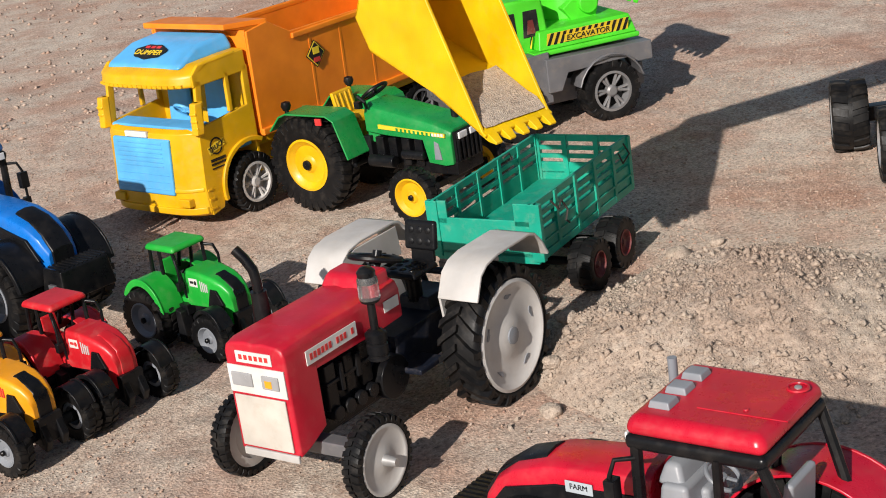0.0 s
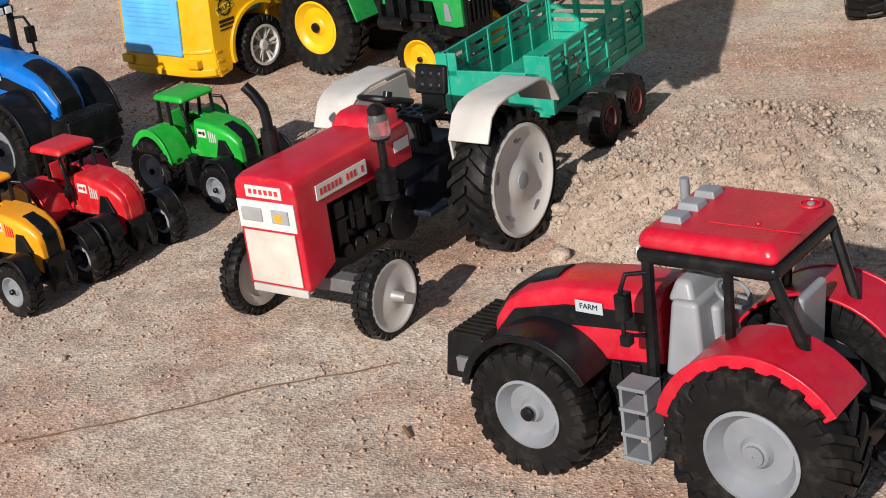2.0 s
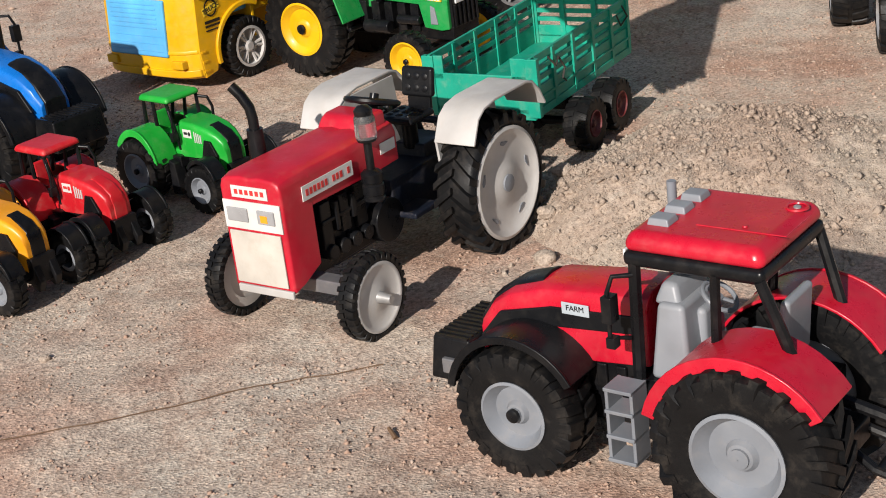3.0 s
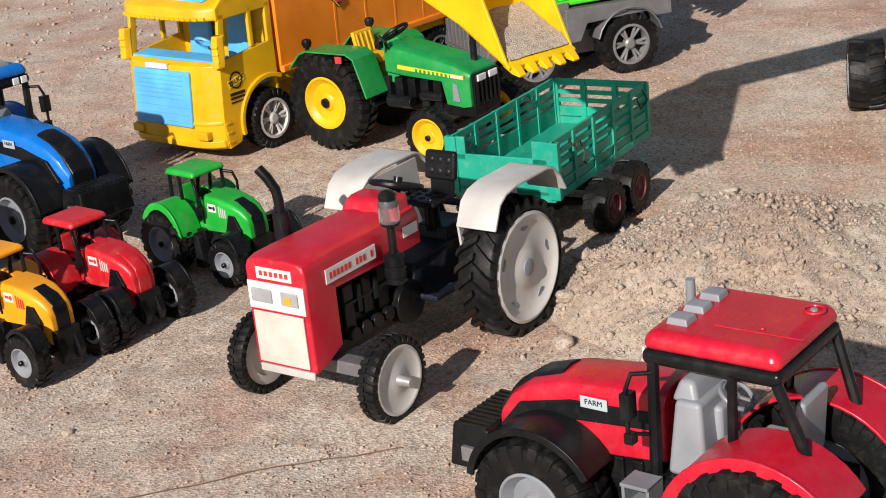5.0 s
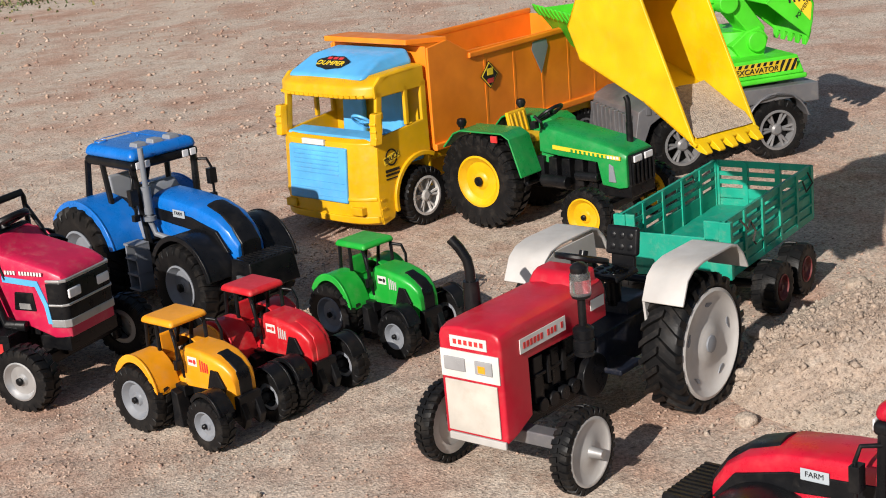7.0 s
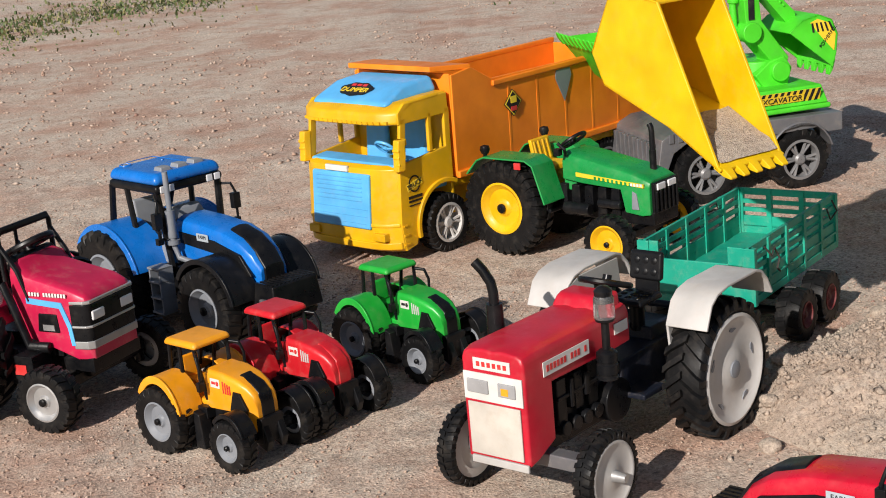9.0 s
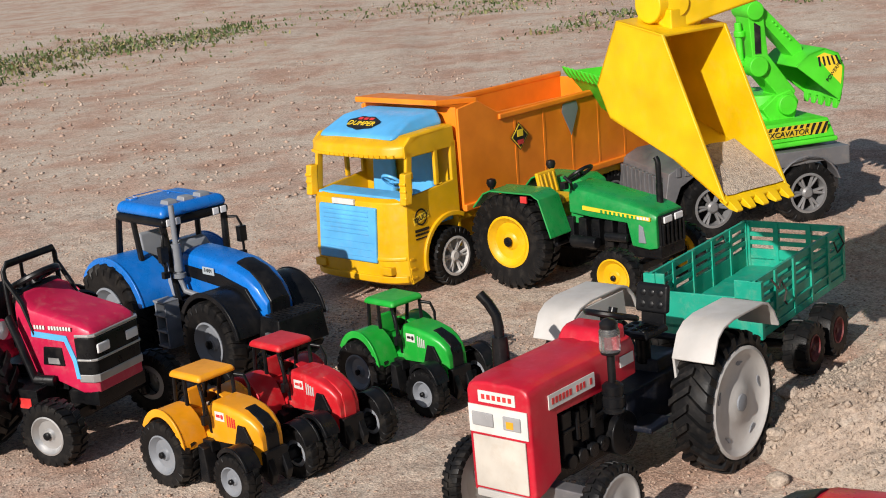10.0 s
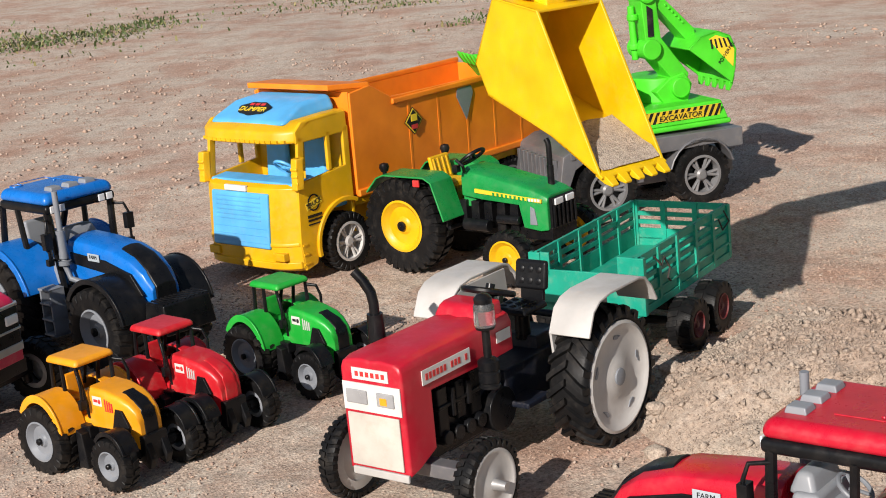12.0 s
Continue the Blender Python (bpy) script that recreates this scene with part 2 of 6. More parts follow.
def resized(t, sx, sy, sz):
    """Stretches a thing's body along its own axes; wheels keep their roundness and move with it."""
    k = Matrix.Diagonal((sx, sy, sz, 1))
    places = []
    for ob in t.children_recursive:
        place, kin, up = Matrix(), [], ob
        while up is not t:
            place = up.matrix_basis @ place
            kin.append(up.name.split(".")[0])
            up = up.parent
        places.append((ob, place, "wheel" in kin))
    for ob, place, round_ in places:
        if not round_:
            ob.data.transform(k @ place)
            ob.matrix_basis = Matrix()
        elif ob.parent is t:
            ob.location.x, ob.location.y = ob.location.x * sx, ob.location.y * sy
    return t


# ---- wheels ----
TYRES, RIMS = {}, {}


def tyre_mesh(R, w, rim, lugs, style):
    key = (R, w, rim, lugs, style)
    if key in TYRES:
        return TYRES[key]
    bm = B()
    h = w / 2
    Rb = R * (0.93 if style == "chevron" else 0.95)
    lathe(bm, [(rim * 0.97, -h * 0.7), (rim * 1.02, -h * 0.92), ((rim + Rb) / 2, -h * 1.04), (Rb * 0.96, -h * 0.95), (Rb, -h * 0.75), (Rb * 1.005, 0),
               (Rb, h * 0.75), (Rb * 0.96, h * 0.95), ((rim + Rb) / 2, h * 1.04), (rim * 1.02, h * 0.92), (rim * 0.97, h * 0.7)], 44)
    da = 2 * math.pi / lugs
    for s in (-1, 1):
        for i in range(lugs):
            a0 = da * (i + (0.25 if s > 0 else -0.25))
            skew, wide = (0.9, 0.36) if style == "chevron" else (0.25, 0.55)
            rings = []
            deep = min(R * 0.09, (R - rim) * 0.45)
            low = max(R * 0.86, rim + (R - rim) * 0.6)
            for y, k, r1 in ((-0.02, 0.0, R * 0.995), (0.62, 0.62, R), (0.98, 1.0, R * 0.972), (1.05, 1.05, low)):
                if style == "block" and y < 0:
                    y = 0.12
                a = a0 - k * skew * da
                wa = da * wide / 2
                rings.append([(rr * math.cos(a + q), s * y * h, rr * math.sin(a + q)) for rr, q in ((r1 - deep, -wa * 1.25), (r1, -wa), (r1, wa), (r1 - deep, wa * 1.25))])
            loft(bm, rings)
    me = bpy.data.meshes.new("wheel")
    bmesh.ops.recalc_face_normals(bm, faces=bm.faces)
    bm.to_mesh(me)
    bm.free()
    TYRES[key] = me
    return me


def rim_mesh(rim, w, dish, boss, kind):
    key = (rim, w, dish, boss, kind)
    if key in RIMS:
        return RIMS[key]
    bm = B()
    h = w / 2
    if kind == "dish":
        lathe(bm, [(rim * 0.7, -h * 0.8), (rim, -h * 0.72), (rim, h * 0.75), (rim * 1.03, h * 0.98), (rim * 0.95, h * 1.02), (rim * 0.88, h * 0.85), (rim * 0.82, h - dish * 0.6),
                   (rim * 0.74, h - dish), (rim * 0.36, h - dish * 0.92), (rim * 0.28, h - dish * 0.55), (boss, h - dish * 0.5), (boss, h - dish * 0.3), (0.0002, h - dish * 0.26)], 40)
    elif kind == "disc":
        lathe(bm, [(rim * 0.7, -h * 0.8), (rim, -h * 0.72), (rim, h * 0.8), (rim * 1.02, h * 1.0), (rim * 0.96, h * 1.06), (rim * 0.9, h * 0.98), (rim * 0.84, h * 0.86), (rim * 0.4, h * 0.8), (rim * 0.3, h * 0.95), (0.0002, h * 0.95)], 40)
        lathe(bm, [(0.0002, -h * 0.6), (rim * 0.6, -h * 0.6), (rim * 0.95, -h * 0.72)], 40)
    else:
        n = 6
        lathe(bm, [(rim * 0.8, -h * 0.8), (rim, -h * 0.72), (rim, h * 0.8), (rim * 1.03, h * 0.98), (rim * 0.9, h * 1.0), (rim * 0.86, h * 0.5), (rim * 0.86, -h * 0.3)], 40)
        lathe(bm, [(rim * 0.3, h * 0.3), (rim * 0.3, h * 0.8), (rim * 0.2, h * 0.95), (0.0002, h * 0.95)], 20)
        for i in range(n):
            a = 2 * math.pi * i / n
            for d in ((-0.09, 0.09) if kind == "spoke" else (-0.13, 0.13)):
                p0 = (rim * 0.22 * math.cos(a), h * 0.62, rim * 0.22 * math.sin(a))
                p1 = (rim * 0.92 * math.cos(a + d * 1.6), h * 0.72, rim * 0.92 * math.sin(a + d * 1.6))
                rod(bm, p0, p1, rim * 0.09, rim * 0.08, 6)
    me = bpy.data.meshes.new("rim")
    bmesh.ops.recalc_face_normals(bm, faces=bm.faces)
    bm.to_mesh(me)
    bm.free()
    RIMS[key] = me
    return me


def wheel(parent, x, y, R, w, rim, mat, lugs=20, style="chevron", dish=0.004, boss=0.003, kind="dish", turn=0.0, hub=None, slots=0, backing=None, z=None, roll=0.0):
    side = 1 if y > 0 else -1
    z = R - 0.0008 if z is None else z
    ob = put_mesh("wheel", tyre_mesh(R, w, rim, lugs, style), TYRE, parent, "black rubber tyre dusty with sand", at=T3(x, y, z) @ pose(0, 0, 0, 0, roll, turn + (0 if side > 0 else 180)))
    put_mesh("rim", rim_mesh(rim, w, dish, boss, kind), mat, ob)
    h = w / 2
    if backing is not None:
        bm = B()
        lathe(bm, [(0.0002, h * 0.12), (rim * 0.88, h * 0.12), (rim * 0.88, -h * 0.2), (0.0002, -h * 0.2)], 28)
        put("rim_back", bm, backing, ob)
    if hub is not None:
        bm = B()
        y1 = h - dish * 0.3 if kind == "dish" else h * 0.9
        lathe(bm, [(boss * 1.0, y1 - 0.001), (boss * 1.0, y1 + 0.0016), (boss * 0.6, y1 + 0.0022), (0.0002, y1 + 0.0022)], 14)
        put("hub_cap", bm, hub, ob)
    for i in range(slots):
        bm = B()
        a = 2 * math.pi * (i + 0.3) / slots
        c = Vector((rim * 0.72 * math.cos(a), h * 0.86 + 0.0002, rim * 0.72 * math.sin(a)))
        t = Vector((-math.sin(a), 0, math.cos(a)))
        r = Vector((math.cos(a), 0, math.sin(a)))
        pts = [c + t * (rim * 0.115 * math.cos(k)) + r * (rim * 0.032 * math.sin(k) * (1.4 if math.cos(k) < 0 else 0.7)) for k in [2 * math.pi * q / 12 for q in range(12)]]
        loft(bm, [[tuple(q - Vector((0, 0.001, 0))) for q in pts], [tuple(q) for q in pts]])
        put("slot", bm, GREY, ob)
    return ob

# ---- ground ----
LATTICE = np.random.RandomState(5).rand(64, 64)


def value_noise(x, y, scale, shift=0.0):
    x, y = np.asarray(x, float) * scale + shift, np.asarray(y, float) * scale + shift * 1.7
    i, j = np.floor(x).astype(int), np.floor(y).astype(int)
    u, v = x - i, y - j
    u, v = u * u * (3 - 2 * u), v * v * (3 - 2 * v)
    g = lambda a, b: LATTICE[a % 64, b % 64]
    return (g(i, j) * (1 - u) + g(i + 1, j) * u) * (1 - v) + (g(i, j + 1) * (1 - u) + g(i + 1, j + 1) * u) * v - 0.5


def ground_z(x, y):
    z = 0.004 * value_noise(x, y, 6.0, 3.1) + 0.0026 * value_noise(x, y, 24.0, 7.7) + 0.0016 * value_noise(x, y, 62.0, 1.3)
    far = np.clip((np.asarray(y) - 0.9) / 1.5, 0, 1)
    return z + far * (0.02 * value_noise(x, y, 2.4, 5.5) + 0.012 * value_noise(x, y, 9.0, 2.2))


def pile_z(x, y):
    """Height of the dug heap above the ground."""
    dx, dy = np.asarray(x) - 0.205, np.asarray(y) + 0.035
    dx = np.where(dx > 0, dx * 0.8, dx)
    r = np.hypot(dx / 0.135, dy / 0.135)
    r = r * (1 + 0.35 * value_noise(x, y, 14.0, 4.0))
    h = 0.053 * np.clip(1 - r, 0, None) ** 0.9
    h = np.where(h > 0.042, 0.042 + (h - 0.042) * 0.6, h)
    bump = 0.007 * value_noise(x, y, 36.0, 8.0) + 0.0040 * value_noise(x, y, 90.0, 6.0) + 0.0020 * value_noise(x, y, 210.0, 2.0) + 0.0012 * value_noise(x, y, 430.0, 5.0)
    return h + bump * np.clip((1.12 - r) * 2.5, 0, 1)


def steps_out(lo, hi, d, reach, grow=1.16):
    mid = list(np.arange(lo, hi + d / 2, d))
    out, s, v = [], d, 0
    while v < reach:
        s *= grow
        v += s
        out.append(v)
    return np.array([lo - q for q in out[::-1]] + mid + [hi + q for q in out])


def grid_mesh(name, xs, ys, zf, mat):
    X, Y = np.meshgrid(xs, ys)
    Z = zf(X, Y)
    n, k = len(xs), len(ys)
    co = np.stack([X, Y, Z], -1).reshape(-1, 3)
    i = np.arange(n * k).reshape(k, n)
    q = np.stack([i[:-1, :-1], i[:-1, 1:], i[1:, 1:], i[1:, :-1]], -1).reshape(-1, 4)
    me = bpy.data.meshes.new(name)
    me.from_pydata(co.tolist(), [], q.tolist())
    me.polygons.foreach_set("use_smooth", [True] * len(me.polygons))
    me.materials.append(mat)
    return new(name, me)


ground = grid_mesh("ground", steps_out(-0.6, 0.46, 0.0036, 60), steps_out(-0.5, 0.85, 0.0036, 60), ground_z, SAND)
tagged(ground, "dry packed sandy ground with rusty gravel drifts", "ground", kind="structure")

xs, ys = np.arange(0.045, 0.40, 0.0016), np.arange(-0.22, 0.13, 0.0016)
heap = grid_mesh("sand_mound", xs, ys, lambda x, y: ground_z(x, y) + pile_z(x, y) - 0.0012, HEAPSAND)
tagged(heap, "heap of freshly dug crumbly beige sand on the ground", "sand pile")


def scatter(name, points, label, mat, seed, flat=0.7):
    """Small broken stones, each a lumpy eight-sided solid."""
    rnd = np.random.RandomState(seed)
    unit = np.array([(1, 0, 0), (-1, 0, 0), (0, 1, 0), (0, -1, 0), (0, 0, 1), (0, 0, -1)], float)
    tri = np.array([(0, 2, 4), (2, 1, 4), (1, 3, 4), (3, 0, 4), (2, 0, 5), (1, 2, 5), (3, 1, 5), (0, 3, 5)])
    co, faces = [], []
    for k, (x, y, z, r) in enumerate(points):
        a = rnd.rand() * 6.28
        v = unit * (r * (0.6 + 0.8 * rnd.rand(6, 1))) + rnd.randn(6, 3) * r * 0.22
        v = np.stack([v[:, 0] * math.cos(a) - v[:, 1] * math.sin(a), v[:, 0] * math.sin(a) + v[:, 1] * math.cos(a), v[:, 2] * flat], 1)
        co.append(v + (x, y, z + r * 0.25))
        faces.append(tri + 6 * k)
    me = bpy.data.meshes.new(name)
    me.from_pydata(np.concatenate(co).tolist(), [], np.concatenate(faces).tolist())
    me.polygons.foreach_set("use_smooth", [True] * len(me.polygons))
    me.materials.append(mat)
    return tagged(new(name, me), label, "gravel", kind="stuff")


rnd = np.random.RandomState(11)
pts = []
n = 80000
px, py = rnd.uniform(-0.6, 0.45, n), rnd.uniform(-0.45, 0.8, n)
keep = value_noise(px, py, 9.0, 2.0) + 0.35 * value_noise(px, py, 30.0, 4.0) > -0.08 - 0.25 * rnd.rand(n)
px, py = px[keep], py[keep]
sz = 0.0004 + 0.0011 * rnd.rand(len(px)) ** 4
scatter("gravel", np.stack([px, py, ground_z(px, py), sz], 1), "loose rusty grit strewn over the sand", PEBBLE, 3)
n = 26000
px, py = rnd.normal(0.195, 0.075, n), rnd.normal(-0.045, 0.075, n)
ok = (px > 0.047) & (px < 0.39) & (py > -0.215) & (py < 0.125)
px, py = px[ok], py[ok]
sz = 0.0003 + 0.0008 * rnd.rand(len(px)) ** 3 + 0.0026 * rnd.rand(len(px)) ** 40
scatter("sand_clods", np.stack([px, py, ground_z(px, py) + pile_z(px, py) - 0.001, sz], 1), "crumbs and clods of damp sand on the heap", HEAPSAND, 4, 0.85)

n = 22000
px, py = rnd.uniform(-1.5, 1.1, n), 0.75 + 2.6 * rnd.rand(n) ** 1.3
keep = value_noise(px, py, 3.0, 6.0) + 0.5 * value_noise(px, py, 11.0, 4.0) > -0.1
px, py = px[keep], py[keep]
sz = 0.0008 + 0.0032 * rnd.rand(len(px)) ** 4
scatter("far_gravel", np.stack([px, py, ground_z(px, py), sz], 1), "brown and pale pebbles strewn over open ground", PEBBLE, 6)


def grass_patch(spots, seed):
    rnd = np.random.RandomState(seed)
    co, faces = [], []
    for cx, cy, rx, ry, count in spots:
        for _ in range(count):
            x, y = cx + rnd.normal() * rx * 0.5, cy + rnd.normal() * ry * 0.5
            z = float(ground_z(x, y))
            a, lean, h, w = rnd.rand() * 6.28, 0.4 + rnd.rand() * 0.6, 0.005 + 0.013 * rnd.rand() ** 2, 0.0028
            d = np.array((math.cos(a), math.sin(a), 0))
            s = np.array((-math.sin(a), math.cos(a), 0)) * w
            o = np.array((x, y, z - 0.002))
            mid, tip = o + d * h * lean * 0.4 + (0, 0, h * 0.6), o + d * h * lean + (0, 0, h * (1 - lean * 0.4))
            k = len(co)
            co += [o - s, o + s, mid + s * 0.7, mid - s * 0.7, tip]
            faces += [(k, k + 1, k + 2, k + 3), (k + 3, k + 2, k + 4)]
    me = bpy.data.meshes.new("grass")
    me.from_pydata([tuple(c) for c in co], [], faces)
    me.materials.append(GRASS)
    return tagged(new("grass", me), "low scrubby green and straw grass tufts on sand", "grass", kind="stuff")


grass_patch([(-1.22, 2.5, 0.26, 0.5, 1300), (-1.0, 2.7, 0.26, 0.5, 1300), (-0.82, 2.8, 0.14, 0.34, 600), (-1.1, 2.25, 0.12, 0.2, 250), (-0.3, 3.2, 0.3, 0.3, 260), (-0.06, 3.1, 0.22, 0.3, 420), (-0.2, 2.83, 0.1, 0.12, 120),
             (0.02, 2.25, 0.13, 0.12, 160), (0.16, 2.46, 0.16, 0.14, 220), (0.54, 2.52, 0.10, 0.12, 200), (-0.55, 3.25, 0.4, 0.15, 70)], 8)

bm = B()
tube(bm, [(-0.30 + 0.30 * k, -0.262 + 0.052 * k + 0.004 * math.sin(9 * k), float(ground_z(-0.30 + 0.30 * k, -0.262 + 0.052 * k)) + 0.0008) for k in [i / 24 for i in range(25)]], 0.0003, 6)
tagged(put("twig", bm, TWIG), "thin dry grass stem lying on the sand", "twig")
bm = B()
rod(bm, (0.006, -0.2835, 0.0005), (0.003, -0.2775, 0.003), 0.0012, 0.0009, 7)
tagged(put("twig", bm, TWIG), "short dark broken twig stuck in sand", "twig")


# ---- cab tractor with the FARM plate ----
def steering_wheel(parent, c, r, tilt, mat, yaw=0.0):
    bm = B()
    m = T3(*c) @ pose(0, 0, 0, 0, tilt, yaw)
    tube(bm, [m @ Vector((r * math.cos(a), r * math.sin(a), 0)) for a in [2 * math.pi * k / 20 for k in range(20)]], r * 0.13, 8, True)
    for a in (90, 210, 330):
        rod(bm, m @ Vector((0, 0, -r * 0.1)), m @ Vector((r * math.cos(radians(a)), r * math.sin(radians(a)), 0)), r * 0.11, r * 0.1, 6)
    lathe_at = [m @ Vector((0, 0, -r * 0.25)), m @ Vector((0, 0, r * 0.05))]
    rod(bm, lathe_at[0], lathe_at[1], r * 0.26, r * 0.2, 10)
    put("steering_wheel", bm, mat, parent)


def fender(parent, name, mat, cx, cz, r, a0, a1, y0, y1, t=0.0014, lip=0.0, bevel=0.0005):
    bm = B()
    pr = arc(cx, cz, r, a0, a1, 16)
    sheet(bm, pr[::-1] if a1 > a0 else pr, y0, y1, t)
    if lip:
        ylip = y1 if abs(y1) > abs(y0) else y0
        s = 1 if ylip > 0 else -1
        outer = arc(cx, cz, r + 0.0006, a0, a1, 16)
        inner = arc(cx, cz, r - lip, a0, a1, 16)
        prism(bm, outer + inner[::-1], ylip - s * 0.0014, ylip + s * 0.0002)
    return put(name, bm, mat, parent, bevel=bevel)


def cab_tractor(m, mat, label, scale=1.0, stack_side=-1):
    t = thing("toy_tractor", m @ Matrix.Scale(scale, 4), label, "toy tractor", "cab tractors with FARM plate")
    for s in (1, -1):
        wheel(t, -0.005, s * 0.033, 0.0368, 0.027, 0.0188, GREY, 22, "chevron", 0.006, 0.004)
        wheel(t, 0.099, s * 0.028, 0.0288, 0.021, 0.0150, GREY, 22, "block", 0.005, 0.003, hub=BLACK)
        fender(t, "rear_fender", mat, -0.004, 0.0357, 0.0400, 14, 146, s * 0.0145, s * 0.0435, lip=0.005)
        fender(t, "front_fender", BLACK, 0.099, 0.030, 0.0325, 10, 150, s * 0.014, s * 0.037, lip=0.003)
        # ladder
        bm = B()
        for x in (0.0415, 0.0525):
            box(bm, x, x + 0.0015, s * 0.027, s * 0.0385, 0.018, 0.051)
        for z in (0.0185, 0.029, 0.040, 0.0495):
            box(bm, 0.0415, 0.054, s * 0.0275, s * 0.0395, z, z + 0.0016)
        put("ladder", bm, GREY, t, "grey plastic step ladder", 0.0003)
        # hood stripe, plate
        bm = B()
        prism(bm, [(0.05, 0.0635), (0.05, 0.0715), (0.09, 0.0695), (0.116, 0.063), (0.127, 0.050), (0.118, 0.050), (0.108, 0.056), (0.09, 0.0605)], s * 0.0140, s * 0.0163)
        put("stripe", bm, BLACK, t, "gloss black hood stripe", 0.0006)
        bm = B()
        plate(bm, T3(0.078, s * 0.0164, 0.0704) @ (SIDE_L if s > 0 else SIDE_R), 0.0128, 0.0052, 0.0005)
        pl = put("name_plate", bm, PLATEGREY, t, "white plate printed FARM", 0.0002)
        lettering("FARM", 0.0034, INK, pl, T3(0.078, s * 0.01695, 0.0707) @ (SIDE_L if s > 0 else SIDE_R))
        # pillars
        for a, b, r in (((0.0475, s * 0.0215, 0.046), (0.044, s * 0.0255, 0.1005), 0.0027), ((0.012, s * 0.024, 0.062), (0.010, s * 0.0265, 0.1005), 0.0022), ((-0.021, s * 0.0225, 0.062), (-0.0078, s * 0.0265, 0.1005), 0.0025)):
            bm = B()
            rod(bm, a, b, r, r * 0.9, 8)
            put("pillar", bm, BLACK, t)
        bm = B()
        tube(bm, [(0.0475, s * 0.0225, 0.046), (0.030, s * 0.0235, 0.0465), (0.026, s * 0.024, 0.056), (0.012, s * 0.0245, 0.0665), (-0.004, s * 0.024, 0.0655), (-0.021, s * 0.0225, 0.062)], 0.0027, 8)
        put("cab_sill", bm, BLACK, t)
        # mirror
        bm = B()
        tube(bm, [(0.044, s * 0.0265, 0.095), (0.051, s * 0.031, 0.095), (0.0525, s * 0.033, 0.089), (0.0525, s * 0.033, 0.070), (0.047, s * 0.0265, 0.068)], 0.0011, 6)
        box(bm, 0.0495, 0.054, s * 0.030, s * 0.036, 0.077, 0.088)
        box(bm, 0.0495, 0.0535, s * 0.0305, s * 0.035, 0.066, 0.0705)
        put("mirror", bm, BLACK, t, "black plastic mirror on bent arm", 0.0005)
    bm = B()
    box(bm, -0.012, 0.118, -0.0115, 0.0115, 0.020, 0.046)
    box(bm, -0.02, 0.05, -0.0215, 0.0215, 0.040, 0.0475)
    box(bm, 0.055, 0.11, -0.013, 0.013, 0.033, 0.0505)
    rod(bm, (0, -0.03, 0.037), (0, 0.03, 0.037), 0.006)
    rod(bm, (0.099, -0.028, 0.028), (0.099, 0.028, 0.028), 0.005)
    for k in range(5):
        box(bm, 0.058 + 0.009 * k, 0.063 + 0.009 * k, -0.0145, 0.0145, 0.036, 0.047)
    box(bm, -0.034, -0.012, -0.010, 0.010, 0.024, 0.034)
    put("chassis", bm, BLACK, t, "black moulded chassis", 0.0008)
    # hood
    bm = B()
    def sec(x, hw, z0, z1, r):
        return [(x, -hw, z0), (x, -hw, z1 - r), (x, -hw + r * 0.35, z1 - r * 0.3), (x, -hw + r, z1), (x, 0, z1 + 0.0008), (x, hw - r, z1), (x, hw - r * 0.35, z1 - r * 0.3), (x, hw, z1 - r), (x, hw, z0)]
    loft(bm, [sec(0.046, 0.0155, 0.050, 0.0805, 0.006), sec(0.07, 0.0157, 0.048, 0.0795, 0.006), sec(0.095, 0.0155, 0.047, 0.0770, 0.006), sec(0.112, 0.0148, 0.045, 0.0720, 0.006), sec(0.123, 0.0132, 0.043, 0.0645, 0.006), sec(0.1300, 0.0105, 0.041, 0.055, 0.004)])
    put("hood", bm, mat, t, bevel=0.0006)
    bm = B()
    loft(bm, [sec(0.098, 0.0085, 0.070, 0.0776, 0.003), sec(0.112, 0.0087, 0.064, 0.0735, 0.003), sec(0.1238, 0.0085, 0.052, 0.0656, 0.003), sec(0.1314, 0.0078, 0.041, 0.0555, 0.002)])
    put("grille", bm, BLACK, t, "gloss black nose panel", 0.0005)
    bm = B()
    box(bm, 0.130, 0.153, -0.0205, 0.0205, 0.027, 0.047, 0.002)
    box(bm, 0.114, 0.138, -0.006, 0.006, 0.030, 0.040)
    fw = put("front_weight", bm, BLACK, t, "black ribbed front weight block", 0.0012)
    for k in range(11):
        y = -0.0175 + 0.0035 * k
        bm = B()
        box(bm, 0.1330, 0.1500, y - 0.0008, y + 0.0008, 0.0460, 0.0476)
        put("weight_rib", bm, BLACK, fw)
    bm = B()
    for y in (0.008, -0.008):
        box(bm, 0.1390, 0.1455, 0.0185 * (1 if y > 0 else -1), 0.0215 * (1 if y > 0 else -1), 0.031, 0.038)
    put("latch", bm, DARKGREY, t, bevel=0.0005)
    # cab roof
    bm = B()
    box(bm, -0.0105, 0.0485, -0.0285, 0.0285, 0.1045, 0.1125, 0.0022)
    roof = put("roof", bm, mat, t, bevel=0.0040, seg=6)
    bm = B()
    box(bm, -0.0100, 0.0480, -0.0280, 0.0280, 0.0985, 0.1048)
    put("roof_rim", bm, BLACK, t, "black roof rim", 0.0025, seg=3)
    for y in (-0.0135, 0.0, 0.0135):
        bm = B()
        box(bm, 0.0325, 0.0420, y - 0.0045, y + 0.0045, 0.1122, 0.1152, 0.0008)
        put("button", bm, DASHGREY, roof, "pale grey square push button", 0.0006)
    bm = B()
